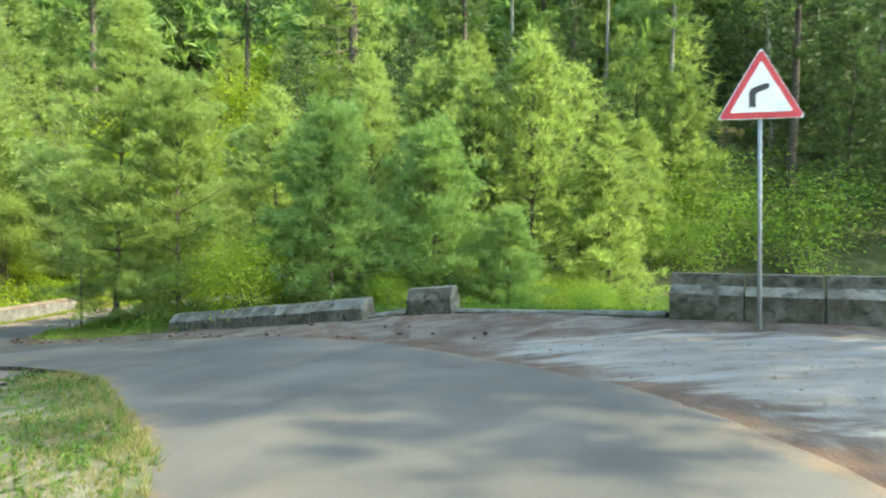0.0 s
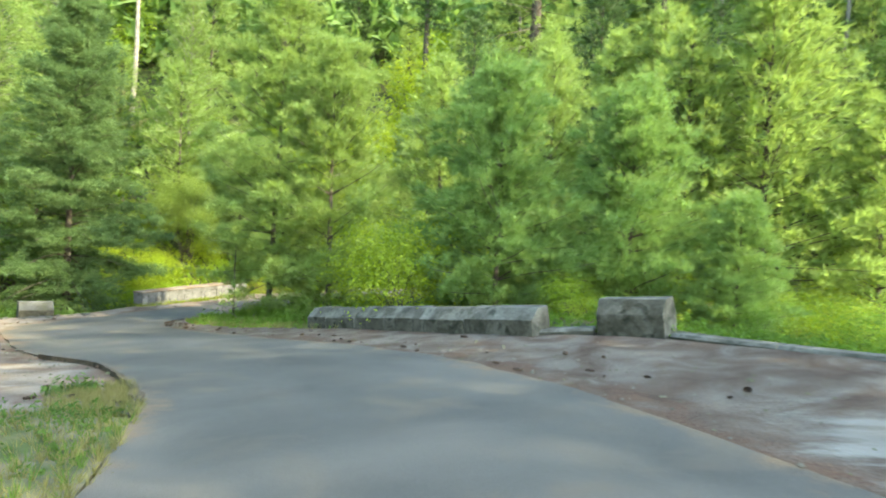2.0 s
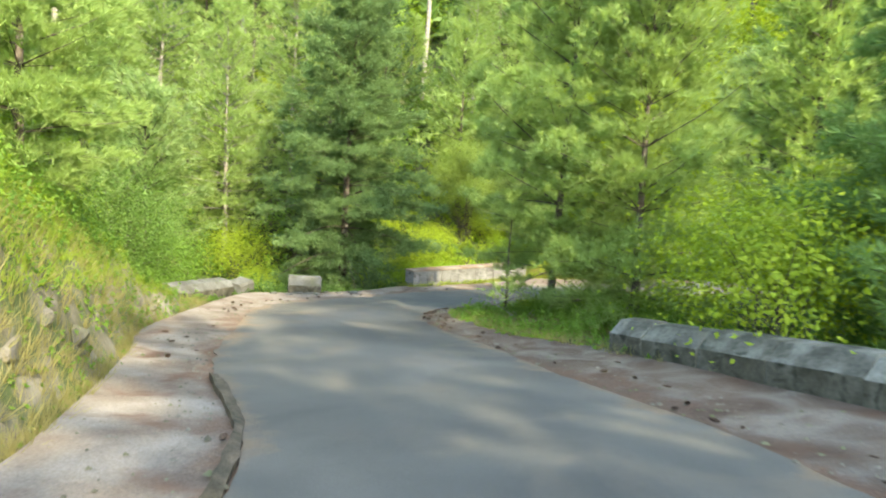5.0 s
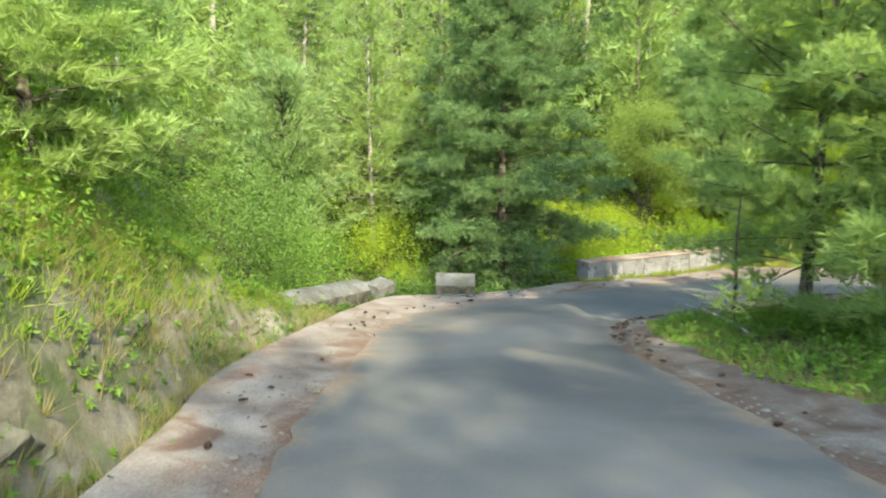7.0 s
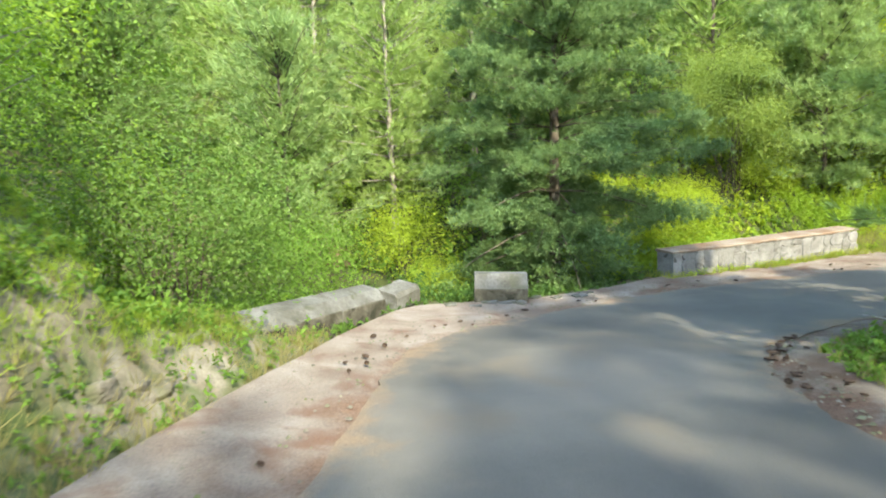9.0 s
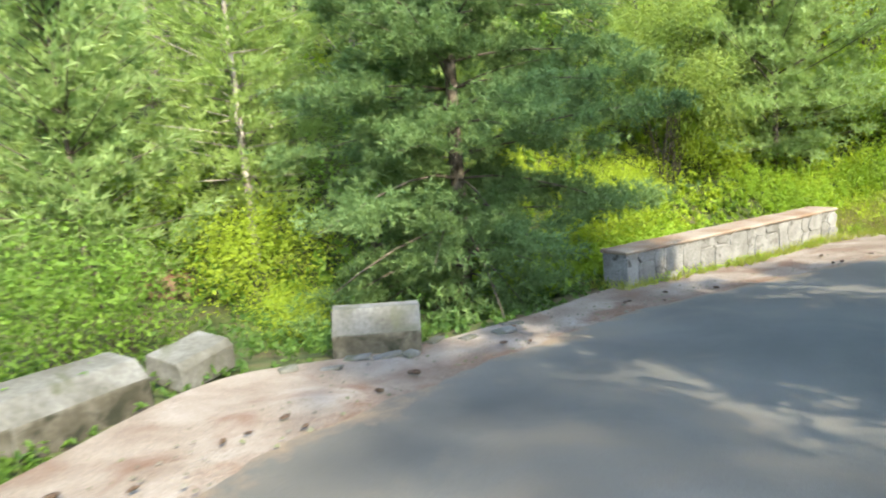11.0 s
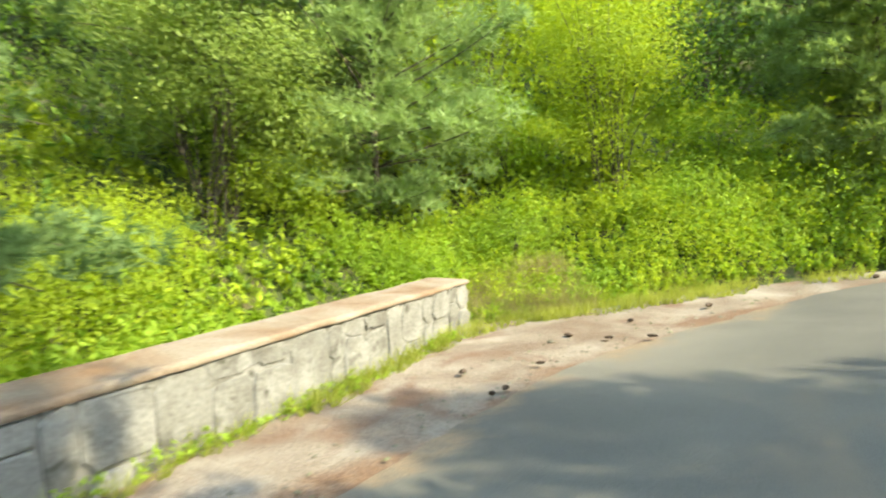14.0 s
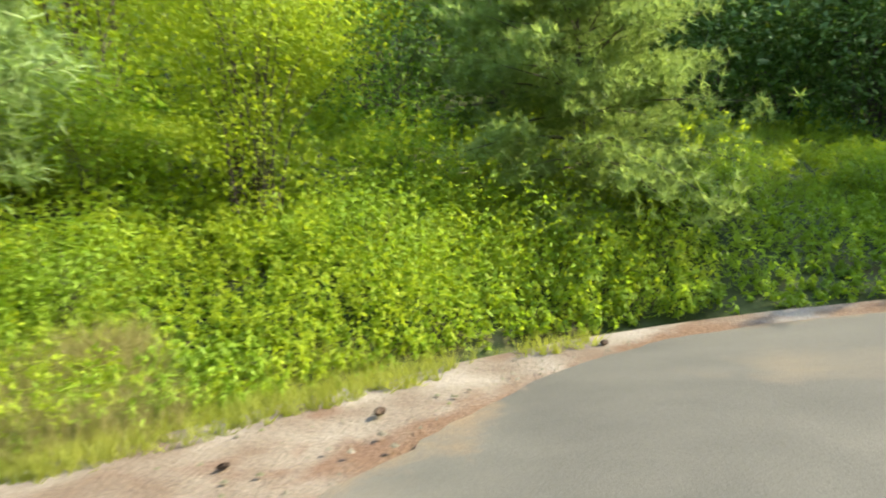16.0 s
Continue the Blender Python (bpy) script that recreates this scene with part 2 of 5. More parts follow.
M = dict(
    ground=material("forest_floor", [(0.024, 0.036, 0.010), (0.045, 0.058, 0.016), (0.07, 0.06, 0.028)], 1.7, 9, 0.95, 0.8, 9, 25),
    asphalt=material("asphalt", [(0.063, 0.061, 0.055), (0.087, 0.083, 0.073), (0.121, 0.111, 0.096)], 0.5, 8, 0.9, 0.25, 90, 140, 0.4, ((0.121, 0.101, 0.077), 0.9, 0.56, 0.75), edge_dirt=((0.096, 0.065, 0.041), 2.4, 1.0, (0.199, 0.151, 0.105))),
    concrete=material("weathered_concrete", [(0.052, 0.049, 0.038), (0.108, 0.103, 0.084), (0.168, 0.163, 0.138)], 2.4, 10, 0.92, 0.5, 14, 22, 0.5, ((0.036, 0.038, 0.027), 6.0, 0.52, 0.70)),
    # moss-stained concrete, darkened further for the blocks' shaded front
    mossy=material("mossy_shaded_concrete", [(0.034, 0.032, 0.020), (0.066, 0.060, 0.044), (0.108, 0.102, 0.082)], 3.0, 10, 0.95, 0.6, 14, 24, 0.7, ((0.020, 0.021, 0.012), 5.0, 0.52, 0.66)),
    limed=material("limewashed_concrete", [(0.064, 0.062, 0.050), (0.100, 0.099, 0.089), (0.140, 0.139, 0.132)], 2.2, 9, 0.92, 0.5, 16, 26, 0.5, ((0.055, 0.058, 0.034), 3.2, 0.52, 0.70)),
    gravel=material("pale_gravel", [(0.062, 0.038, 0.026), (0.098, 0.074, 0.056), (0.146, 0.124, 0.102)], 1.5, 11, 0.95, 0.9, 30, 45, 1.0, ((0.075, 0.042, 0.026), 0.8, 0.58, 0.74), edge_dirt=((0.067, 0.037, 0.025), 3.4, 1.15, (0.120, 0.074, 0.049)), pale=((0.105, 0.090, 0.074), (0.215, 0.205, 0.182))),
    soil=material("reddish_soil", [(0.071, 0.034, 0.019), (0.122, 0.068, 0.041), (0.187, 0.132, 0.093)], 1.3, 9, 0.95, 0.6, 35, 60, 0.8),
    # soil of the lip, darkened to include the undercut's shade
    soil_edge=material("dark_lip_soil", [(0.035, 0.030, 0.018), (0.070, 0.056, 0.038), (0.120, 0.092, 0.064)], 4.0, 9, 0.95, 1.0, 25, 60, 0.8),
    bank=material("bank_soil", [(0.085, 0.078, 0.045), (0.135, 0.118, 0.082), (0.185, 0.168, 0.130)], 2.2, 10, 0.95, 1.0, 9, 40, 1.2, ((0.055, 0.075, 0.022), 1.8, 0.44, 0.60)),
    slab=material("worn_shoulder", [(0.110, 0.080, 0.060), (0.158, 0.130, 0.106), (0.212, 0.186, 0.160)], 1.5, 12, 0.93, 0.8, 30, 50, 0.3, ((0.105, 0.062, 0.042), 1.7, 0.52, 0.68), edge_dirt=((0.078, 0.042, 0.026), 2.0, 0.5, (0.148, 0.092, 0.059))),
    masonry=material("limewashed_stone", [(0.098, 0.094, 0.086), (0.146, 0.143, 0.136), (0.190, 0.187, 0.181)], 2.6, 10, 0.9, 0.6, 26, 40, 0.6, ((0.050, 0.048, 0.040), 5.5, 0.60, 0.70)),
    cap=material("stained_cap", [(0.135, 0.082, 0.050), (0.175, 0.135, 0.102), (0.215, 0.190, 0.160)], 1.8, 9, 0.93, 0.5, 30, 45, 0.5),
    stone=material("rough_stone", [(0.070, 0.066, 0.045), (0.118, 0.105, 0.080), (0.168, 0.152, 0.124)], 2.5, 9, 0.95, 0.9, 14, 40, 0.5, ((0.091, 0.104, 0.039), 2.2, 0.5, 0.7)),
    bark=material("pine_bark", [(0.042, 0.033, 0.026), (0.080, 0.065, 0.050), (0.128, 0.110, 0.088)], 7, 8, 0.95, 0.9, 22, 40, 0.8),
    pale_bark=material("pale_bark", [(0.144, 0.124, 0.100), (0.208, 0.188, 0.160), (0.288, 0.264, 0.232)], 6, 8, 0.95, 0.7, 22, 40, 0.8),
    cone=material("cone_brown", [(0.035, 0.022, 0.015), (0.06, 0.04, 0.028), (0.09, 0.06, 0.04)], 30, 4, 0.9, 0.5, 60, 90),
    steel=material("galvanised_steel", [(0.252, 0.264, 0.270), (0.300, 0.312, 0.318), (0.348, 0.360, 0.360)], 8, 5, 0.5, 0.1, 60, 90, metal=0.4),
    red=material("sign_red", [(0.36, 0.02, 0.03), (0.42, 0.03, 0.04), (0.46, 0.04, 0.05)], 6, 5, 0.45, 0.05, 60, 90),
    white=material("sign_white", [(0.544, 0.544, 0.544), (0.592, 0.592, 0.592), (0.624, 0.624, 0.616)], 6, 5, 0.45, 0.05, 60, 90),
    black=material("sign_black", [(0.015, 0.015, 0.018), (0.02, 0.02, 0.022), (0.03, 0.03, 0.03)], 6, 5, 0.5, 0.05, 60, 90),
    pine=leaf_material("pine_needles", (0.125, 0.185, 0.055), (0.285, 0.38, 0.12), (0.365, 0.495, 0.095), 0.5),
    blue=leaf_material("blue_pine_needles", (0.105, 0.175, 0.06), (0.235, 0.35, 0.118), (0.29, 0.46, 0.088), 0.48),
    leaf=leaf_material("broad_leaves", (0.09, 0.165, 0.015), (0.23, 0.34, 0.035), (0.38, 0.55, 0.025), 0.5),
    soft=leaf_material("olive_leaves", (0.11, 0.165, 0.035), (0.28, 0.355, 0.085), (0.38, 0.50, 0.06), 0.52),
    # yellow-green leaf tone, brightened so that its colour carries sunlight
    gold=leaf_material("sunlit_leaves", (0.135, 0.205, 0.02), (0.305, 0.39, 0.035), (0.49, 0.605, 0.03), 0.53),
    # a deeper green; on the dark bushes it also stands in for tree shade
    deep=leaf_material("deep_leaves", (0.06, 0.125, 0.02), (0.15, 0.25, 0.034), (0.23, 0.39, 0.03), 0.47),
    grey=leaf_material("grey_pine_needles", (0.12, 0.18, 0.066), (0.25, 0.34, 0.125), (0.28, 0.42, 0.10), 0.48),
    conifer=leaf_material("conifer_needles", (0.055, 0.100, 0.038), (0.175, 0.260, 0.092), (0.18, 0.30, 0.075), 0.40),
    olive=leaf_material("olive_needles", (0.115, 0.17, 0.05), (0.25, 0.335, 0.105), (0.33, 0.45, 0.09), 0.5),
    # shade and dark: leaf and needle tones darkened to stand in for forest shade
    shade=leaf_material("dark_shaded_leaves", (0.038, 0.085, 0.017), (0.105, 0.180, 0.030), (0.14, 0.25, 0.025), 0.40),
    dark=leaf_material("dark_shaded_needles", (0.036, 0.070, 0.026), (0.095, 0.150, 0.050), (0.10, 0.18, 0.045), 0.36),
    grass=leaf_material("grass_blades", (0.14, 0.18, 0.025), (0.29, 0.31, 0.07), (0.42, 0.46, 0.05), 0.5),
    lush=leaf_material("lush_grass", (0.13, 0.20, 0.024), (0.28, 0.36, 0.05), (0.40, 0.52, 0.04), 0.5),
    dry=leaf_material("dry_grass", (0.11, 0.12, 0.04), (0.27, 0.24, 0.10), (0.34, 0.32, 0.09), 0.45),
)

# ---- plan ----
# stations along the road: outer left edge, asphalt left edge, asphalt right edge, outer right edge
STATIONS = [
    ((-3.2, -12), (-1.0, -12), (2.6, -12), (9.5, -12)),
    ((-3.0, -3.0), (-1.0, -3.0), (2.9, -3.0), (9.5, -3.0)),
    ((-3.2, 1.5), (-1.1, 2.0), (2.9, 1.5), (9.5, 2.5)),
    ((-3.8, 4.3), (-1.7, 4.7), (2.6, 4.8), (9.0, 6.2)),
    ((-4.6, 6.2), (-3.0, 6.7), (1.9, 6.6), (7.2, 8.3)),
    ((-5.6, 7.9), (-4.3, 8.5), (0.6, 8.3), (4.4, 9.9)),
    ((-6.6, 8.9), (-5.3, 9.5), (-1.1, 10.3), (2.1, 11.6)),
    ((-8.2, 9.9), (-7.1, 10.7), (-2.6, 11.7), (-0.2, 13.0)),
    ((-10.5, 11.1), (-9.3, 11.55), (-4.8, 13.2), (-3.2, 14.2)),
    ((-12.1, 11.8), (-11.0, 12.5), (-7.0, 14.4), (-7.2, 16.2)),
    ((-13.6, 12.8), (-12.9, 13.8), (-9.0, 15.6), (-9.0, 16.6)),
    ((-15.3, 14.2), (-14.3, 14.7), (-11.2, 16.8), (-10.8, 17.6)),
    ((-16.4, 15.2), (-15.2, 15.6), (-12.4, 17.8), (-11.9, 18.3)),
    ((-17.5, 16.6), (-15.8, 16.8), (-13.0, 18.8), (-12.4, 18.9)),
    ((-17.2, 18.3), (-16.2, 18.6), (-13.15, 20.0), (-12.5, 20.0)),
    ((-17.4, 20.6), (-16.5, 20.6), (-13.1, 21.6), (-12.4, 21.5)),
    ((-17.6, 22.3), (-16.4, 22.0), (-12.9, 22.8), (-12.2, 22.6)),
    ((-17.15, 24.8), (-15.9, 24.2), (-12.5, 24.2), (-11.9, 23.8)),
    ((-16.7, 27.1), (-15.2, 26.0), (-11.8, 25.2), (-11.3, 24.6)),
    ((-15.3, 28.2), (-14.1, 27.3), (-10.8, 25.8), (-10.5, 25.1)),
    ((-13.3, 29.1), (-12.6, 28.6), (-9.6, 26.1), (-9.5, 25.4)),
    ((-11.0, 29.2), (-10.9, 28.8), (-8.0, 26.1), (-8.0, 25.4)),
    ((-7.0, 28.0), (-7.0, 27.6), (-6.0, 25.2), (-6.0, 24.6)),
    ((2.0, 27.0), (2.0, 26.6), (2.0, 23.8), (2.0, 23.2)),
    ((20.0, 25.5), (20.0, 25.1), (20.0, 22.3), (20.0, 21.7)),
]


def smooth_line(points, steps):
    """A Catmull-Rom line through the points."""
    p = np.array(points, float)
    p = np.vstack([2 * p[0] - p[1], p, 2 * p[-1] - p[-2]])
    out = []
    for i in range(1, len(p) - 2):
        for u in np.arange(steps) / steps:
            a, b, c, d = p[i - 1:i + 3]
            out.append(0.5 * (2 * b + (c - a) * u + (2 * a - 5 * b + 4 * c - d) * u * u + (3 * b - a - 3 * c + d) * u ** 3))
    return np.array(out + [p[-2]])


STEPS = 14
LINES = [smooth_line([s[k] for s in STATIONS], STEPS) for k in range(4)]
OUTER, LEFT, RIGHT, EDGE = LINES
SLOPE = (-1.088, 1.054, -0.472, 0.342, 0.618, 0.293, -0.113, 0.203, -0.157, 0.036)


def road_z(x, y):
    """The height of the road and its shoulders."""
    x, y = np.asarray(x, float), np.asarray(y, float)
    u, v = (np.clip(x, -20, 7) + 8) / 10, (np.clip(y, -4, 31) - 14) / 10
    a = SLOPE
    z = a[0] + a[1] * u + a[2] * v + a[3] * u * u + a[4] * u * v + a[5] * v * v + a[6] * u ** 3 + a[7] * u * u * v + a[8] * u * v * v + a[9] * v ** 3
    below = (x - 4.3) * 0.478 + (y - 9.7) * 0.878
    cap = 0.35 - 0.19 * np.clip(below, 0, 11) + 0.7 * np.clip((-6.5 - x) / 4, 0, 1)
    k = 0.12
    return -k * np.logaddexp(-z / k, -cap / k)


def side_of(line, x, y):
    """Signed distance to a line (positive on its left) and how far along it the nearest point lies, 0 to 1."""
    x, y = np.atleast_1d(np.asarray(x, float)), np.atleast_1d(np.asarray(y, float))
    dist, along = np.empty(len(x)), np.empty(len(x))
    seg = np.diff(line, axis=0)
    seg = np.vstack([seg, seg[-1]])
    for a in range(0, len(x), 4000):
        dx, dy = x[a:a + 4000, None] - line[:, 0], y[a:a + 4000, None] - line[:, 1]
        d2 = dx * dx + dy * dy
        k = d2.argmin(1)
        r = np.arange(len(k))
        sign = np.sign(seg[k, 0] * dy[r, k] - seg[k, 1] * dx[r, k])
        dist[a:a + 4000], along[a:a + 4000] = np.sqrt(d2[r, k]) * np.where(sign == 0, 1, sign), k / (len(line) - 1)
    return dist, along


def inside(poly, x, y):
    odd = np.zeros(len(x), bool)
    for (x0, y0), (x1, y1) in zip(poly, np.roll(poly, -1, 0)):
        if y0 != y1:
            odd ^= ((y0 > y) != (y1 > y)) & (x < (x1 - x0) * (y - y0) / (y1 - y0) + x0)
    return odd


CORRIDOR = np.vstack([OUTER, EDGE[::-1]])


def waves(x, y):
    return 0.5 * np.sin(x * 0.83 + 1.3 * np.sin(y * 0.41)) * np.sin(y * 0.71 + 0.9 * np.sin(x * 0.37)) + 0.25 * np.sin(x * 1.9 + y * 1.3) * np.sin(y * 2.1 - x * 0.7)


def ground_z(x, y):
    """The ground: the road's bed, banks that rise from the outer edge, and the wooded hill beyond."""
    x, y = np.atleast_1d(np.asarray(x, float)), np.atleast_1d(np.asarray(y, float))
    d, s = side_of(OUTER, x, y)
    st = s * (len(STATIONS) - 1)
    out = np.clip(d, 0, None)
    # level strip before the bank, its steepness and its height, station by station
    flat = np.interp(st, [0, 7, 10, 12, 15, 17, 18, 19.5, 24], [0.4, 0.1, 0.3, 7.5, 8.5, 3.5, 1.0, 0.1, 0.3])
    steep = np.interp(st, [0, 6, 10, 12, 16, 18, 19.5, 24], [0.8, 1.2, 1.1, 0.45, 0.45, 0.5, 0.55, 0.6])
    tall = np.interp(st, [0, 6, 10, 12, 16, 18, 20, 24], [3.5, 4.8, 3.6, 2.5, 2.5, 2.5, 2.4, 3.0])
    e = np.clip(out - flat, 0, None)
    lip = np.interp(st, [6, 7, 10.3, 11.3], [0, 0.75, 0.6, 0]) * np.clip((out - 0.15) / 0.5, 0, 1)
    rise = np.minimum(e * steep, tall) + np.clip(e - tall / steep, 0, 6) * 0.3 + np.clip(e - tall / steep - 6, 0, 130) * 0.62 + lip
    rise = rise - np.interp(st, [11.5, 13, 15.5, 17], [0, 0.4, 0.4, 0]) * np.clip((out - 0.4) / 1.5, 0, 1)
    bumps = waves(x, y) * np.clip(out, 0, 3) / 3 * 0.35
    z = road_z(x, y) + rise + bumps
    far = np.clip(-d - 30, 0, 200)
    z = z - far * 0.25 - 0.03
    bed = inside(CORRIDOR, x, y)
    return np.where(bed, z - 0.16, z)


# ---- helpers for building ----


def mesh_of(name, verts, faces, smooth=False):
    me = bpy.data.meshes.new(name)
    me.from_pydata([tuple(map(float, v)) for v in verts], [], [tuple(map(int, f)) for f in faces])
    if smooth:
        me.polygons.foreach_set("use_smooth", [True] * len(me.polygons))
    me.update()
    return me


def part(name, me, mat, parent=None, label="", m=None):
    """Links a mesh as one object, under a thing or a part."""
    if isinstance(me, bmesh.types.BMesh):
        bm, me = me, bpy.data.meshes.new(name)
        bm.to_mesh(me)
        bm.free()
    if not me.materials:
        me.materials.append(mat)
    ob = new(name, me)
    if parent:
        ob.parent = parent
    if m:
        ob.matrix_basis = m
    if label:
        ob["label"] = label
    return ob


def tube(points, radii, sides=7):
    """Vertices and faces of a tapered tube along points."""
    verts, faces = [], []
    pts = [Vector(p) for p in points]
    for i, p in enumerate(pts):
        way = (pts[min(i + 1, len(pts) - 1)] - pts[max(i - 1, 0)]).normalized()
        a = way.orthogonal().normalized()
        b = way.cross(a)
        for k in range(sides):
            w = 2 * math.pi * k / sides
            verts.append(p + (a * math.cos(w) + b * math.sin(w)) * radii[i])
        if i:
            o = (i - 1) * sides
            faces += [(o + k, o + (k + 1) % sides, o + sides + (k + 1) % sides, o + sides + k) for k in range(sides)]
    faces.append(tuple(range(sides))[::-1])
    faces.append(tuple(range((len(pts) - 1) * sides, len(pts) * sides)))
    return verts, faces


def join(pieces):
    verts, faces = [], []
    for v, f in pieces:
        o = len(verts)
        verts += list(v)
        faces += [tuple(i + o for i in g) for g in f]
    return verts, faces


def unit(v):
    return v / np.maximum(np.linalg.norm(v, axis=-1, keepdims=True), 1e-9)


def needles(rng, at, way, count, length, width, spread):
    """Tufts of thin needles: triangles that fan out from each place along its way."""
    n = len(at)
    p = np.repeat(at, count, 0)
    d = unit(np.repeat(unit(way), count, 0) + rng.normal(0, spread, (n * count, 3)))
    side = unit(np.cross(d, rng.normal(0, 1, d.shape))) * width * 0.5
    ln = (length * rng.uniform(0.65, 1.2, (n * count, 1)))
    v = np.stack([p - side, p + side, p + d * ln], 1).reshape(-1, 3)
    return v, np.arange(len(v)).reshape(-1, 3)


def leaves(rng, at, face, size, ratio=0.55, along=None, low=0.6, most=1.35):
    """Pointed leaves: two triangles each, folded a little along the middle."""
    n = len(at)
    nrm = unit(face + rng.normal(0, 0.55, (n, 3)))
    a = unit(np.cross(nrm, rng.normal(0, 1, (n, 3))))
    if along is not None:
        along = along + rng.normal(0, 0.3, (n, 3))
        a = unit(along - nrm * (along * nrm).sum(1, keepdims=True))
    b = np.cross(nrm, a)
    s = size * rng.uniform(low, most, (n, 1))
    v = np.stack([at - a * s * 0.5, at + b * s * ratio * 0.5 - nrm * s * 0.1, at + a * s * 0.5, at - b * s * ratio * 0.5 - nrm * s * 0.1], 1).reshape(-1, 3)
    k = np.arange(n) * 4
    f = np.concatenate([np.stack([k, k + 1, k + 2], 1), np.stack([k, k + 2, k + 3], 1)])
    return v, f


def fast_mesh(name, v, f):
    """A mesh of triangles from arrays."""
    me = bpy.data.meshes.new(name)
    me.vertices.add(len(v))
    me.vertices.foreach_set("co", np.asarray(v, np.float32).ravel())
    me.loops.add(f.size)
    me.loops.foreach_set("vertex_index", np.asarray(f, np.int32).ravel())
    me.polygons.add(len(f))
    me.polygons.foreach_set("loop_start", np.arange(0, f.size, 3, dtype=np.int32))
    me.update(calc_edges=True)
    return me


# ---- ground, road and shoulders ----


def build_ground():
    def axis(lo, hi, step, out):
        mid = np.arange(lo, hi + step, step)
        grow = step * 1.35 ** np.arange(1, out)
        return np.concatenate([(lo - np.cumsum(grow))[::-1], mid, hi + step + np.cumsum(grow)])
    xs, ys = axis(-34, 22, 0.4, 24), axis(-8, 46, 0.4, 24)
    gx, gy = np.meshgrid(xs, ys)
    z = ground_z(gx.ravel(), gy.ravel())
    d, s = side_of(OUTER, gx.ravel(), gy.ravel())
    s = s * (len(STATIONS) - 1)
    z = z - np.where((s > 5.2) & (s < 11.7) & (d > -0.6) & (d < 2.3), 0.4, 0)      # room for the bank's face
    v = np.stack([gx.ravel(), gy.ravel(), z], 1)
    w = len(xs)
    i = (np.arange(len(ys) - 1)[:, None] * w + np.arange(w - 1)).ravel()
    me = mesh_of("ground", v, np.stack([i, i + 1, i + w + 1, i + w], 1), True)
    tagged(part("ground", me, M["ground"]), "dark green and brown forest floor on a rising hillside", "ground", kind="structure")


def strip(name, a, b, mat, label, category, lift_a=0.0, lift_b=0.0, across=6, crown=0.0, rough=0.0, seed=1, rag=0.0, asphalt_side="both"):
    """A paved strip between two lines, with a skirt down into the bed."""
    rng = np.random.default_rng(seed)
    n = len(a)
    wob = np.zeros((n, 2))
    if rag:
        for k in range(2):
            w = np.convolve(rng.normal(0, 1, n + 8), np.ones(3) / 3, "same")[4:-4]
            wob[:, k] = w * rag
    a, b = a + wob[:, :1] * unit(a - b), b + wob[:, 1:] * unit(b - a)
    verts, faces = [], []
    for i in range(n):
        row = []
        for k in range(across + 1):
            u = k / across
            p = a[i] * (1 - u) + b[i] * u
            z = float(road_z(p[0], p[1])) + lift_a * (1 - u) + lift_b * u + crown * (1 - (2 * u - 1) ** 2)
            if rough:
                z += rough * float(waves(p[0] * 2.7, p[1] * 2.7)) * (1 if 0 < k < across else 0.4)
            row.append((p[0], p[1], z))
        verts += [(row[0][0], row[0][1], row[0][2] - 0.3), row[0]] + row + [row[-1], (row[-1][0], row[-1][1], row[-1][2] - 0.3)]
    w = across + 5
    for i in range(n - 1):
        for k in range(w - 1):
            o = i * w + k
            if k not in (1, w - 3):
                faces.append((o, o + 1, o + w + 1, o + w))
    me = mesh_of(name, verts, faces, True)
    wide = np.linalg.norm(a - b, axis=1)
    u = np.r_[0, 0, np.linspace(0, 1, across + 1), 1, 1]
    far = {"both": np.minimum(u, 1 - u), "start": u, "end": 1 - u}[asphalt_side]
    me.attributes.new("from_edge", "FLOAT", "POINT").data.foreach_set("value", np.outer(wide, far).ravel().astype(np.float32))
    flat = np.array(verts)
    me.attributes.new("crust", "FLOAT", "POINT").data.foreach_set("value", crust(flat[:, 0], flat[:, 1]).astype(np.float32))
    tagged(part(name, me, mat), label, category, kind="structure")


def crust(x, y):
    """How deep a place lies inside the apron's old pale crust, in metres; negative outside it."""
    outline = np.array([(0.5, 9.1), (1.2, 8.0), (1.65, 7.4), (2.2, 6.6), (2.9, 5.6), (4.5, 4.2), (9.3, 3.2), (9.3, 6.6), (5.4, 8.5), (3.8, 9.1), (2.4, 9.5), (1.0, 9.8)])
    loop = np.vstack([outline, outline[:1]])
    near = np.full(len(x), 9.0)
    for (x0, y0), (x1, y1) in zip(loop[:-1], loop[1:]):
        u = np.clip(((x - x0) * (x1 - x0) + (y - y0) * (y1 - y0)) / ((x1 - x0) ** 2 + (y1 - y0) ** 2), 0, 1)
        near = np.minimum(near, np.hypot(x - x0 - u * (x1 - x0), y - y0 - u * (y1 - y0)))
    return np.clip(np.where(inside(outline, x, y), near, -near), -1.5, 0.7)


build_ground()
K = STEPS
strip("road", LEFT, RIGHT, M["asphalt"], "worn grey asphalt mountain road with dusty patches", "road", across=10, crown=0.03, rag=0.05)
strip("verge", OUTER[:5 * K + 1], LEFT[:5 * K + 1], M["bank"], "grassy soil verge beside the asphalt", "verge", lift_a=0.06, lift_b=0.0, rough=0.02, seed=5)
tuck = lambda line, other: line + unit(other - line) * 0.25
strip("shoulder_outer", OUTER[5 * K:], tuck(LEFT, RIGHT)[5 * K:], M["slab"], "pale broken concrete and dirt road shoulder", "shoulder", lift_a=0.02, lift_b=-0.03, rough=0.03, seed=2, across=8, asphalt_side="end")
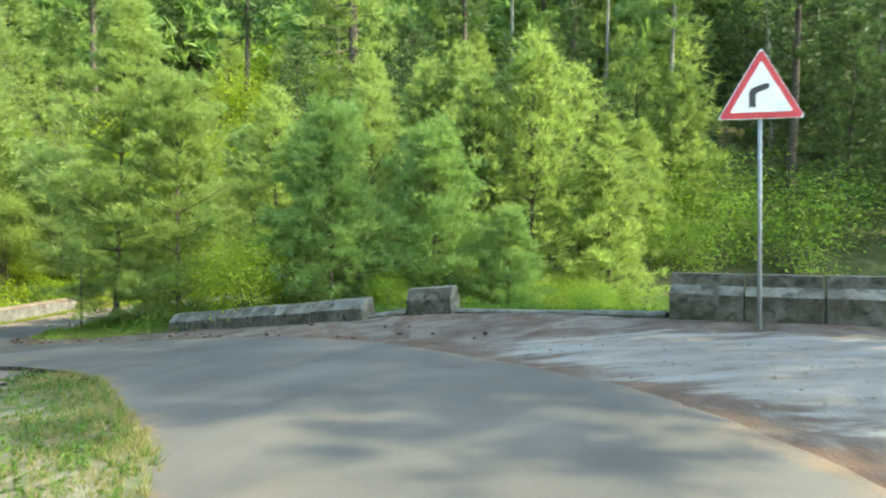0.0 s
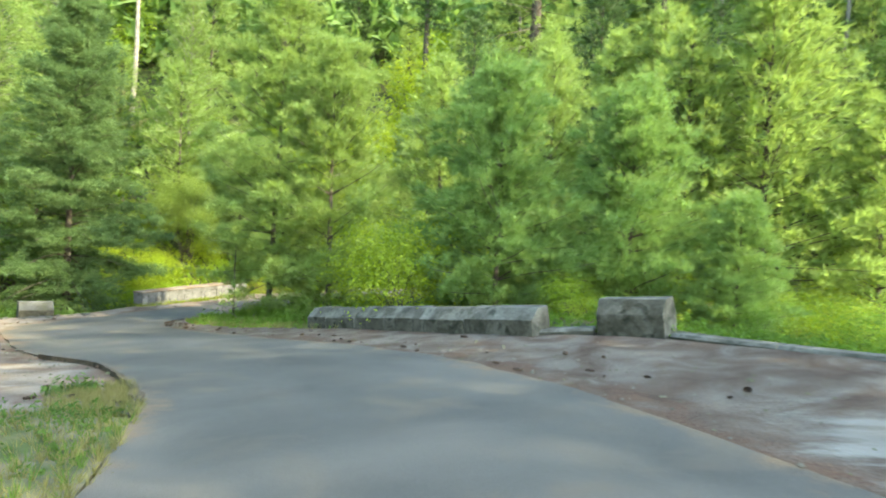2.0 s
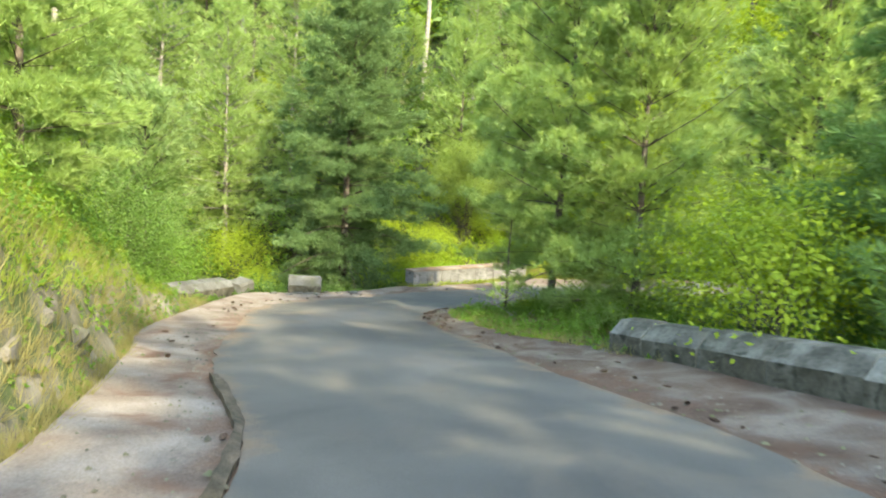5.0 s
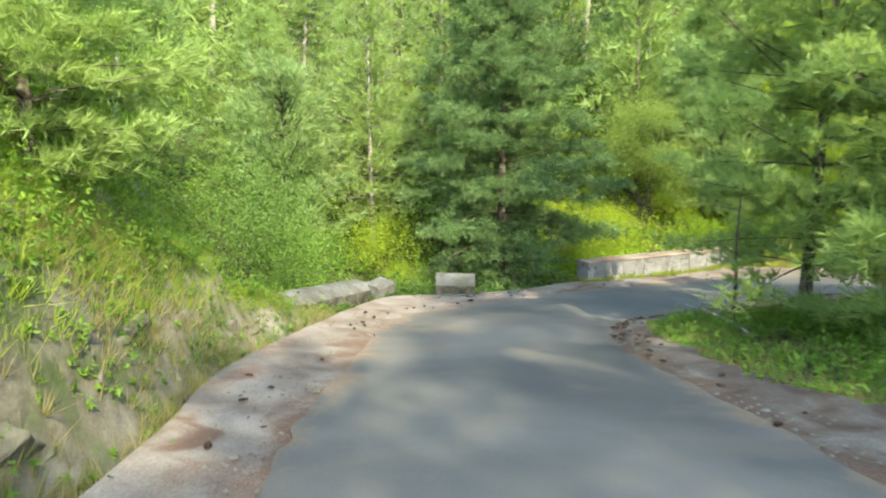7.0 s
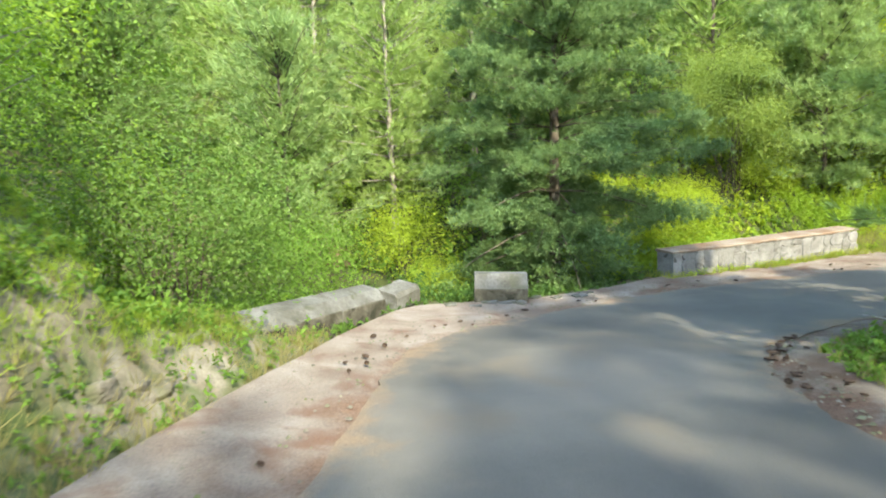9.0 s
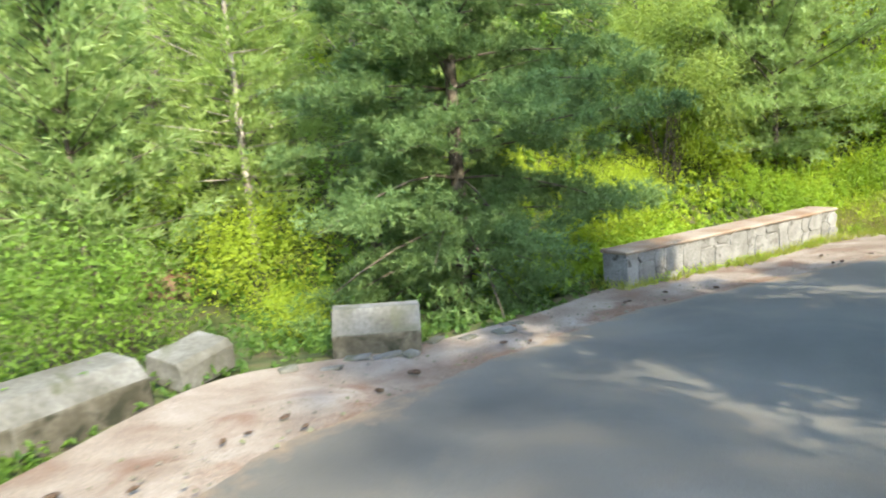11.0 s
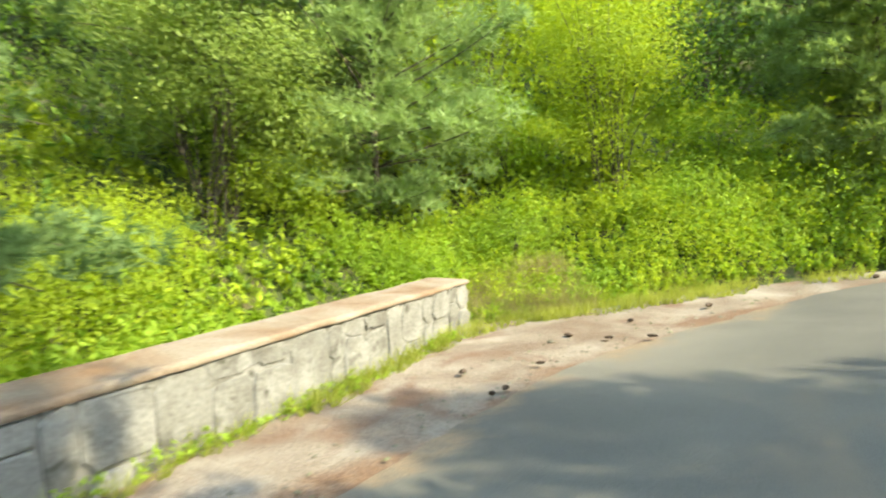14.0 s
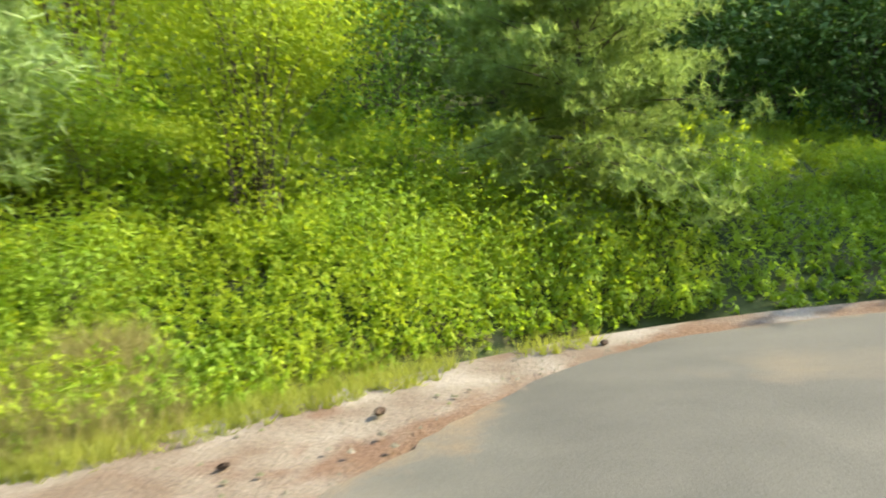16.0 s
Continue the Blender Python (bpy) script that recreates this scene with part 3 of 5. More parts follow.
edge_way = unit(np.gradient(LEFT, axis=0))
edge_out = np.stack([-edge_way[:, 1], edge_way[:, 0]], 1)
# a soil strip whose dark colour also stands for shade under the slab's edge
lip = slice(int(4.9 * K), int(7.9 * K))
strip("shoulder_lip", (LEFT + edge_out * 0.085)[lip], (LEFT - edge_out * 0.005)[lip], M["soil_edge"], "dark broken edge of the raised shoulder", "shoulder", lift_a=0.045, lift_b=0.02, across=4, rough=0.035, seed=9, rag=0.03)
strip("shoulder_inner", tuck(RIGHT, LEFT), EDGE, M["gravel"], "pale gravel and reddish dirt road shoulder", "shoulder", lift_a=-0.03, lift_b=0.02, rough=0.03, across=20, seed=3, asphalt_side="start")


def bank_face():
    """The bare soil at the foot of the steep bank."""
    k = np.arange(int(5.3 * K), int(11.6 * K))
    way = unit(OUTER[k + 1] - OUTER[k])
    rows = []
    for d in (0.0, 0.12, 0.25, 0.4, 0.55, 0.7, 0.85, 1.1, 1.4, 1.8, 2.3, 2.9):
        p = OUTER[k] + np.stack([-way[:, 1], way[:, 0]], 1) * d
        lump = 0.05 * waves(p[:, 0] * 5, p[:, 1] * 5) + 0.04 * waves(p[:, 0] * 11, p[:, 1] * 11)
        rows.append(np.column_stack([p, ground_z(p[:, 0], p[:, 1]) + (0.05 if d < 2.8 else -0.15) + lump * min(1, d * 4)]))
    v = np.concatenate(rows)
    w = len(k)
    i = (np.arange(len(rows) - 1)[:, None] * w + np.arange(w - 1)).ravel()
    tagged(part("bank", mesh_of("bank", v, np.stack([i, i + 1, i + w + 1, i + w], 1), True), M["bank"]), "dry brown soil at the steep bank's foot", "bank", kind="structure")


bank_face()

# ---- walls and blocks ----


def prism(profile, length, cuts=6, seed=0, wear=0.006):
    """A block with the given cross-section (depth, height), along x, with bevelled, worn edges."""
    bm = bmesh.new()
    rings = []
    for i in range(cuts + 1):
        x = length * i / cuts
        rings.append([bm.verts.new((x, d, h)) for d, h in profile])
    n = len(profile)
    for a, b in zip(rings, rings[1:]):
        for k in range(n):
            bm.faces.new((a[k], a[(k + 1) % n], b[(k + 1) % n], b[k]))
    bm.faces.new(rings[0][::-1])
    bm.faces.new(rings[-1])
    bmesh.ops.recalc_face_normals(bm, faces=bm.faces)
    sharp = [e for e in bm.edges if len(e.link_faces) == 2 and e.calc_face_angle(0) > 0.3]
    bmesh.ops.bevel(bm, geom=sharp, offset=0.014, segments=2, profile=0.6, affect="EDGES")
    rng = random.Random(seed)
    off = Vector((rng.uniform(0, 50), rng.uniform(0, 50), rng.uniform(0, 50)))
    for v in bm.verts:
        v.co += noise.noise_vector(v.co * 5 + off) * wear + noise.noise_vector(v.co * 1.7 + off) * wear
    return bm


def base_pose(a, b, lift=0.0):
    """The pose of a thing whose front foot runs from a to b, x along it, y away from the road."""
    za, zb = float(road_z(*a)), float(road_z(*b))
    way = Vector((b[0] - a[0], b[1] - a[1], zb - za))
    x = way.normalized()
    y = Vector((-x.y, x.x, 0)).normalized()
    m = Matrix((x, y, x.cross(y))).transposed().to_4x4()
    return Matrix.Translation((a[0], a[1], za + lift)) @ m, way.length


KERB = [(0, -0.2), (0.0, 0.25), (0.19, 0.43), (0.42, 0.46), (0.46, 0.2), (0.46, -0.2)]


def parapet(name, a, b, blocks, profile, mat, label, category, seed=0, gap=0.008, moss_shade=True):
    """A run of cast blocks, butted end to end. The road lies on the side that y points away from."""
    m, length = base_pose(a, b)
    top = new(name)
    top.matrix_basis = m
    total = sum(blocks)
    x = 0
    for i, w in enumerate(blocks):
        w = w / total * length
        rng = random.Random(seed + i)
        block = prism(profile, w - gap, 6, seed + i)
        if moss_shade:
            for face in block.faces:      # road side darker: moss, and its shade put into the colour
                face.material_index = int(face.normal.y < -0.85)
        block = part("block", block, mat, top, m=pose(x, rng.uniform(-0.012, 0.012), rng.uniform(-0.012, 0.008), 0, 0, rng.uniform(-0.4, 0.4)))
        if moss_shade:
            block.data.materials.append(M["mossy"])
        x += w
    return tagged(top, label, category)


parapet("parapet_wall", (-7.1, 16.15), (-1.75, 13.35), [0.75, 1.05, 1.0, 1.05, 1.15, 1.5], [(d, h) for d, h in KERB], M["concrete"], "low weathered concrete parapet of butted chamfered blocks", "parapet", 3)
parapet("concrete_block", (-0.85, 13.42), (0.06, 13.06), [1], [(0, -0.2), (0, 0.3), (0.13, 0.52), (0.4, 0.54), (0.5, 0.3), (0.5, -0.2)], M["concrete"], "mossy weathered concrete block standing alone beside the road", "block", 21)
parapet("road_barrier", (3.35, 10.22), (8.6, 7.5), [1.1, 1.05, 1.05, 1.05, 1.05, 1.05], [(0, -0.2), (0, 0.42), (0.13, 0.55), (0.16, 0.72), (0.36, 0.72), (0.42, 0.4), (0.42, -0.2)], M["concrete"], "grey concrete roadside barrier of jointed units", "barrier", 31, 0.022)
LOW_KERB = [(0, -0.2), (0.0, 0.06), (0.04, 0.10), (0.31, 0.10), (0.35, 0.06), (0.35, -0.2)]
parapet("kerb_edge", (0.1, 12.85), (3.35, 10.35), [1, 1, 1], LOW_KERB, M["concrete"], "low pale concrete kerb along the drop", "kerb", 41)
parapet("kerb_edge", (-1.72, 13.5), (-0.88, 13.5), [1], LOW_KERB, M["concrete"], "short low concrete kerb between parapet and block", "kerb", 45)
parapet("concrete_block", (-17.44, 17.6), (-16.98, 18.37), [1], [(0, -0.2), (0.02, 0.21), (0.2, 0.45), (0.42, 0.45), (0.48, 0.2), (0.5, -0.2)], M["limed"], "tapered pale concrete block at the bend's edge", "block", 51)
SUNKEN = [(0, -0.2), (0.03, 0.2), (0.16, 0.36), (0.42, 0.42), (0.5, 0.2), (0.5, -0.2)]
parapet("parapet_wall", (-15.05, 13.25), (-17.22, 15.95), [0.7, 1.6, 1.2], SUNKEN, M["limed"], "old low whitewashed concrete parapet half sunk in weeds", "parapet", 71)


def fallen_block():
    bm = prism([(0, 0), (0.02, 0.22), (0.07, 0.28), (0.42, 0.3), (0.46, 0.05)], 0.62, 6, 77, 0.012)
    ob = part("concrete_block", bm, M["limed"])
    x, y = -17.42, 16.22
    ob.matrix_basis = pose(x, y, float(road_z(x, y)) - 0.05, 6, -5, 119)
    tagged(ob, "broken concrete block tipped over at the parapet's end", "block")


fallen_block()


def far_wall():
    """A low stone wall with a stained cap; the stones of its face are pieces of their own."""
    a, b = (-17.42, 22.28), (-16.65, 27.42)
    m, length = base_pose(a, b)
    top = new("stone_wall")
    top.matrix_basis = m
    part("core", prism([(0.016, -0.25), (0.016, 0.495), (0.5, 0.495), (0.5, -0.25)], length - 0.02, 24, 5, 0.008), M["masonry"], top, m=pose(0.01, 0, 0))
    rng = random.Random(8)

    def stone(x, z, w, h):
        """A rough stone of the face, its outline an uneven polygon."""
        cut = lambda: rng.uniform(0.025, 0.10)
        pts = [(cut(), 0), (w - cut(), 0), (w, cut()), (w, h - cut()), (w - cut(), h), (cut(), h), (0, h - cut()), (0, cut())]
        pts = [(px + rng.uniform(-0.012, 0.012), pz + rng.uniform(-0.012, 0.012)) for px, pz in pts]
        proud = rng.uniform(-0.012, 0.006)
        bm = bmesh.new()
        back = [bm.verts.new((px, 0.06, pz)) for px, pz in pts]
        face = [bm.verts.new((px, proud, pz)) for px, pz in pts]
        front = bm.faces.new(face)
        for k in range(8):
            bm.faces.new((back[k], back[(k + 1) % 8], face[(k + 1) % 8], face[k]))
        bmesh.ops.recalc_face_normals(bm, faces=bm.faces)
        bmesh.ops.bevel(bm, geom=list(front.edges), offset=0.014, segments=2, profile=0.6, affect="EDGES")
        for v in bm.verts:
            v.co.y += 0.008 * noise.noise(v.co * 9 + Vector((x * 3, 0, z * 5)))
        part("stone", bm, M["masonry"], top, m=pose(x, 0, z))

    x = 0.0
    while x < length - 0.12:
        w = min(rng.uniform(0.17, 0.42), length - x)
        if length - x - w < 0.2:
            w = length - x
        z = -0.12
        while z < 0.47:
            h = min(rng.choice((0.22, 0.34, 0.46, 0.61, 0.61)), 0.488 - z)
            if 0.488 - z - h < 0.12:
                h = 0.488 - z
            stone(x + 0.005, z + 0.005, w - 0.010, h - 0.010)
            z += h
        x += w
    part("cap", prism([(-0.014, 0), (-0.018, 0.035), (0.01, 0.052), (0.5, 0.062), (0.525, 0.04), (0.525, 0)], length + 0.03, 30, 90, 0.009), M["cap"], top, "rust-stained cap slab", pose(-0.03, 0, 0.49))
    tagged(top, "low whitewashed stone wall with a rust-stained cap", "wall")


far_wall()


def warning_sign(x, y):
    """A triangular bend sign on a steel pole, facing the start of the road."""
    z = float(road_z(x, y))
    top = new("road_sign")
    top.matrix_basis = pose(x, y, z - 0.02, 0, -0.9, -8)
    v, f = tube([(0, 0, -0.3), (0, 0, 1.6), (0, 0, 3.4)], [0.026] * 3, 12)
    part("pole", mesh_of("pole", v, f, True), M["steel"], top, "thin galvanised pole")

    def triangle(side, depth, y0, corner, mat, name, label="", on=None):
        r = side / math.sqrt(3)
        pts = []
        for k in range(3):
            w = math.pi / 2 + k * 2 * math.pi / 3
            c = Vector((math.cos(w), math.sin(w))) * (r - 2 * corner)
            for j in range(7):
                q = w - math.pi / 3 + j / 6 * 2 * math.pi / 3
                pts.append(c + Vector((math.cos(q), math.sin(q))) * corner)
        bm = bmesh.new()
        lo = [bm.verts.new((p.x, y0, p.y)) for p in pts]
        hi = [bm.verts.new((p.x, y0 - depth, p.y)) for p in pts]
        bm.faces.new(lo[::-1])
        bm.faces.new(hi)
        for k in range(len(pts)):
            bm.faces.new((lo[k], lo[(k + 1) % len(pts)], hi[(k + 1) % len(pts)], hi[k]))
        bmesh.ops.recalc_face_normals(bm, faces=bm.faces)
        return part(name, bm, mat, on or top, label, None if on else pose(0, 0, 3.12))

    triangle(1.09, 0.006, -0.03, 0.03, M["white"], "rim", "pale outer rim")
    plate = triangle(1.05, 0.012, -0.035, 0.035, M["red"], "plate", "red triangular border plate")
    triangle(0.78, 0.004, -0.047, 0.015, M["white"], "face", "white sign face", plate)
    # the bend arrow: a shaft, an elbow and a tip
    shaft = [(-0.15, -0.17), (-0.115, -0.15), (-0.07, -0.17), (-0.07, 0.0), (-0.04, 0.035), (0.075, 0.075), (0.105, 0.11), (0.085, 0.145), (0.05, 0.15), (-0.08, 0.105), (-0.13, 0.08), (-0.15, 0.03)]
    bm = bmesh.new()
    lo = [bm.verts.new((px, -0.051, pz)) for px, pz in shaft]
    hi = [bm.verts.new((px, -0.055, pz)) for px, pz in shaft]
    bm.faces.new(hi)
    for k in range(len(shaft)):
        bm.faces.new((lo[k], lo[(k + 1) % len(shaft)], hi[(k + 1) % len(shaft)], hi[k]))
    bmesh.ops.recalc_face_normals(bm, faces=bm.faces)
    part("arrow", bm, M["black"], plate, "black right-bend arrow")
    for zc in (2.95, 3.3):
        v, f = tube([(-0.07, -0.03, zc), (0.07, -0.03, zc)], [0.018, 0.018], 8)
        part("clamp", mesh_of("clamp", v, f), M["steel"], top)
    tagged(top, "red and white triangular bend warning sign on a steel pole", "road sign")


warning_sign(4.2, 9.2)

# ---- plants ----


def pine(seed, height, radius, clear, mat, bark, tufts=1.0, label="", name="pine_tree", droop=0.25, gap=0.36, narrow=1.0, trunk_r=None, fan=10, long=0.22, wide=0.026, fluff=0.55, soft=0.10, bushy=0.0, fine=True, pad=0.12, pad_rate=4.5):
    """A pine: a tapered trunk, whorls of limbs, and soft masses of needle tufts along them."""
    rng = np.random.default_rng(seed)
    top = new(name)
    r0 = trunk_r or 0.011 * height + 0.015
    zs = np.linspace(-0.4, height, 12)
    sway = np.cumsum(rng.normal(0, 0.012 * height / 8, (12, 2)), 0)
    sway -= sway[0]
    spine = np.column_stack([sway, zs])
    v, f = tube(spine, r0 * (1 - np.linspace(0, 1, 12) * 0.93), 9)
    limbs, at, way = [], [], []
    z = clear
    while z < height - 0.15:
        u = (z - clear) / (height - clear)
        shape = (1 - u) ** 0.8 * 1.05 + 0.03
        if bushy:
            shape = shape * (1 - bushy) + bushy * math.sqrt(max(0.02, 1 - (1.25 * u - 0.3) ** 2 * 1.05))
        reach = radius * min(1.0, shape) * min(1, 0.55 + u * 3.5) * narrow
        c = np.array([np.interp(z, zs, spine[:, 0]), np.interp(z, zs, spine[:, 1]), z])
        n = int(rng.integers(5, 8))
        turn = rng.uniform(0, 7)
        for k in range(n):
            w = turn + 2 * math.pi * k / n + rng.normal(0, 0.2)
            ln = reach * rng.uniform(0.62, 1.15) + 0.12
            lift = 0.15 + 0.75 * u + rng.normal(0, 0.12)
            out = np.array([math.cos(w), math.sin(w), 0])
            s = np.linspace(0, 1, 6)[:, None]
            pts = c + out * s * ln + np.array([0, 0, 1]) * ln * (lift * s - droop * s * s * (1 - u) * 1.6 + 0.22 * s ** 3)
            if fine:
                limbs.append(tube(pts, (0.005 + 0.007 * ln) * (1 - 0.8 * s[:, 0]), 4))
            else:
                limbs.append(tube(pts[::5], [0.006 + 0.008 * ln, 0.004], 3))
            # needles gather in flat pads along the limb and its side twigs, with gaps between them
            m = max(6, int(ln * 17 * tufts))
            pads = max(3, int(ln * pad_rate))
            q = rng.uniform(0.06, 1.0, pads) ** 0.72
            base = np.stack([np.interp(q, s[:, 0], pts[:, j]) for j in range(3)], 1)
            across = rng.uniform(-1, 1, (pads, 1)) * np.sin(math.pi * np.clip(q * 0.88 + 0.08, 0, 1) ** 0.9)[:, None] * ln * 0.34
            side = np.array([-out[1], out[0], 0])
            base = base + side * across + np.array([0, 0, 1]) * (rng.normal(0.3, 0.7, (pads, 1)) * soft - np.abs(across) * 0.12)
            pick = rng.integers(0, pads, m)
            girth = pad * (0.7 + 0.6 * rng.random((pads, 1)))[pick]
            at.append(base[pick] + rng.normal(0, 1, (m, 3)) * girth * np.array([1, 1, 0.5]))
            way.append(out * 0.75 + side * across[pick] / ln * 1.5 + np.array([0, 0, 0.55]) + rng.normal(0, 0.22, (m, 3)))
        z += gap * (0.75 + 0.5 * rng.random()) * (1.1 - 0.45 * u)
    if fine:
        trunk = part("trunk", mesh_of("trunk", v, f, True), bark, top, "bark-covered tapering trunk")
        for limb in limbs:
            part("limb", mesh_of("limb", *limb, True), bark, trunk)
    else:
        tv, tf = join([(v, f)] + limbs)
        part("trunk", mesh_of("trunk", tv, tf, True), bark, top, "bark-covered trunk with thin limbs")
    at, way = np.vstack(at), np.vstack(way)
    nv, nf = needles(rng, at, way, fan, long, wide, fluff)
    part("crown", fast_mesh("crown", nv, nf), mat, top, "tufts of long soft needles")
    return tagged(top, label, "tree")


def broadleaf(seed, height, radius, clear, mat, bark, count, size, label="", name="broadleaf_tree", clumps=60, category="tree", flat=1.0, vase=0.0, ratio=0.5, tight=1.0):
    """A leafy tree or bush: forking limbs and clumps of leaves with gaps between them."""
    rng = np.random.default_rng(seed)
    top = new(name)
    stems = []
    centre = np.array([0, 0, clear + (height - clear) * 0.5])
    half = np.array([radius, radius, (height - clear) * 0.5 * flat])
    way = unit(rng.normal(0, 1, (clumps, 3)))
    lumpy = 0.8 + 0.28 * np.sin(way[:, 0] * 3.1 + seed) * np.sin(way[:, 1] * 3.7 + seed * 2) + rng.normal(0, 0.1, clumps)
    knots = centre + way * half * (lumpy * rng.uniform(0.45, 1.0, clumps) ** 0.5)[:, None]
    knots[:, 2] = np.maximum(knots[:, 2], 0.12)
    if vase:
        knots[:, :2] *= (1 - vase + vase * np.clip(knots[:, 2:] / height, 0, 1) * 1.5)
    trunked = clear > 0.5 and not vase
    for i, kn in enumerate(knots[: min(clumps, 30)]):
        if trunked:
            up = clear * 0.7 + (kn[2] - clear) * 0.35 * rng.uniform(0.5, 1.2)
            foot = np.array([0.01, 0.01, max(0.2, up)])
        else:
            foot = np.array([math.cos(i * 2.4), math.sin(i * 2.4), -1.2 / radius]) * 0.13 * radius
        mid = foot * 0.45 + kn * 0.55 + np.array([-kn[0] * 0.18, -kn[1] * 0.18, 0.04 * height])
        stems.append(tube([foot, mid, kn], [0.004 + 0.0022 * height, 0.003 + 0.0012 * height, 0.003], 5))
    if trunked:
        stems.append(tube([(0, 0, -0.4), (0.03, 0.02, clear), (0.05, 0, height * 0.6)], [0.02 + 0.007 * height, 0.014 + 0.005 * height, 0.012], 8))
    sv, sf = join(stems)
    part("stem", mesh_of("stem", sv, sf), bark, top, "thin forking woody stem")
    per = max(4, count // clumps)
    spread = 0.5 * tight * radius / math.sqrt(clumps / 14)
    at = np.repeat(knots, per, 0) + rng.normal(0, spread, (clumps * per, 3)) * np.array([1, 1, 0.8])
    at[:, 2] = np.maximum(at[:, 2], rng.uniform(0.02, 0.3, len(at)))
    face = unit(at - centre) * 0.7 + np.array([0, 0, 0.75])
    v, f = leaves(rng, at, face, size, ratio, low=0.45, most=1.45)
    part("crown", fast_mesh("crown", v, f), mat, top, "clumps of small leaves")
    return tagged(top, label, category)


def stand(maker, places, group=""):
    """Places a plant that maker builds, and copies of it, at (x, y, scale)."""
    first = maker()
    if group:
        first["group"] = group
    zs = ground_z([p[0] for p in places], [p[1] for p in places])
    rng = random.Random(len(places) * 7 + int(abs(places[0][0]) * 10))
    for i, ((x, y, s), z) in enumerate(zip(places, zs)):
        m = pose(x, y, float(z) - 0.05, rng.uniform(-1.5, 1.5), rng.uniform(-1.5, 1.5), rng.uniform(0, 360)) @ Matrix.Diagonal((s, s, s * rng.uniform(0.94, 1.06), 1))
        if i:
            copy_thing(first, m)
        else:
            keep = m
    first.matrix_basis = keep


# the pines on the strip of ground inside the bend
stand(lambda: pine(1, 10.8, 2.8, 1.1, M["pine"], M["bark"], 3.2, "young blue pine with a bare lower trunk and airy limbs", gap=0.46, trunk_r=0.10, fan=10, long=0.19, wide=0.02, soft=0.12), [(-10.7, 20.1, 1.0)])
stand(lambda: pine(2, 5.5, 2.15, 0.15, M["blue"], M["bark"], 2.9, "young green pine growing behind the low parapet", fan=9, long=0.22, wide=0.024, soft=0.13, bushy=0.12, pad=0.15),
      [(-3.25, 17.3, 0.92), (-0.55, 18.6, 0.9), (-4.4, 18.6, 0.5), (1.5, 17.6, 0.5)], "young pines below the road")
stand(lambda: pine(10, 6.5, 1.8, 0.1, M["pine"], M["bark"], 2.9, "feathery light green pine leaning over the bank", gap=0.36, fan=9, long=0.21, wide=0.02, soft=0.13, bushy=0.3), [(-8.3, 19.3, 1.1), (-12.3, 10.4, 0.8)], "feathery young pines")
# the pines beyond the lower road
stand(lambda: pine(3, 8.5, 2.5, 0.4, M["pine"], M["bark"], 1.0, "light green young pine with dense soft needles", fan=6, long=0.32, wide=0.042, soft=0.14, fine=False),
      [(2.7, 22.0, 1.14), (5.2, 21.5, 0.74), (0.7, 21.8, 0.95), (0.2, 31.8, 1.25), (5.8, 31.0, 1.0), (-4.9, 34.2, 1.08), (-1.8, 32.6, 1.0), (-28.2, 16.9, 0.9), (-6.4, 22.7, 0.85), (-3.0, 22.9, 0.88), (8.5, 30.0, 0.8), (7.2, 30.4, 0.76), (11.6, 33.4, 0.98)], "light green young pines")
# the conifers west of the bend
stand(lambda: pine(4, 12.0, 3.2, 0.2, M["conifer"], M["bark"], 5.0, "tall blue-green conifer with drooping layered limbs", droop=0.45, gap=0.40, fan=12, long=0.14, wide=0.021, fluff=1.1, soft=0.12, pad=0.15, pad_rate=4.5), [(-20.0, 21.35, 1.0)])
stand(lambda: pine(5, 10.0, 2.3, 1.6, M["pine"], M["pale_bark"], 0.85, "slender pine with a pale trunk and light needles", fan=7, long=0.28, wide=0.032, soft=0.12, fine=False),
      [(-25.4, 19.8, 1.0), (-28.5, 24.5, 1.15), (-31.5, 19.5, 1.2), (-24.5, 32.5, 1.1), (-21.2, 33.6, 0.75), (-30.5, 29.5, 1.25)], "slender hillside pines")
stand(lambda: pine(6, 5.6, 2.2, 0.2, M["grey"], M["bark"], 2.9, "short bushy pine with soft pale needles", droop=0.2, gap=0.33, fan=9, long=0.2, wide=0.024, fluff=0.8, soft=0.14, bushy=0.75, pad=0.15), [(-18.7, 29.6, 0.98)])
stand(lambda: pine(26, 3.8, 1.5, 0.1, M["olive"], M["bark"], 5.0, "rounded bushy pine with drooping olive needles", droop=0.5, gap=0.26, fan=12, long=0.12, wide=0.016, fluff=1.0, soft=0.13, bushy=1.0, pad=0.13, pad_rate=6.0), [(-11.55, 31.2, 1.0)])
stand(lambda: pine(9, 5.2, 1.9, 0.2, M["grey"], M["bark"], 1.2, "pale bushy pine on the hillside", droop=0.2, gap=0.36, fan=7, long=0.26, wide=0.034, soft=0.14, bushy=0.5, fine=False), [(-11.6, 35.0, 1.1), (-24.5, 26.0, 0.8), (-24.2, 16.4, 1.1), (-29.5, 13.0, 1.2), (-21.0, 31.0, 0.9)], "pale hillside pines")
# tall forest pines on the hill; unseen ones added to shade the road's start
# needles of this kind carry forest shade in their colour
stand(lambda: pine(28, 8.0, 2.3, 0.3, M["dark"], M["bark"], 1.1, "pine beside the lower road, shade put into its dark green", gap=0.42, fan=6, long=0.3, wide=0.042, soft=0.14, fine=False, bushy=0.3), [(-4.2, 29.0, 0.85), (-1.2, 28.8, 0.95)], "dark pines by the lower road")
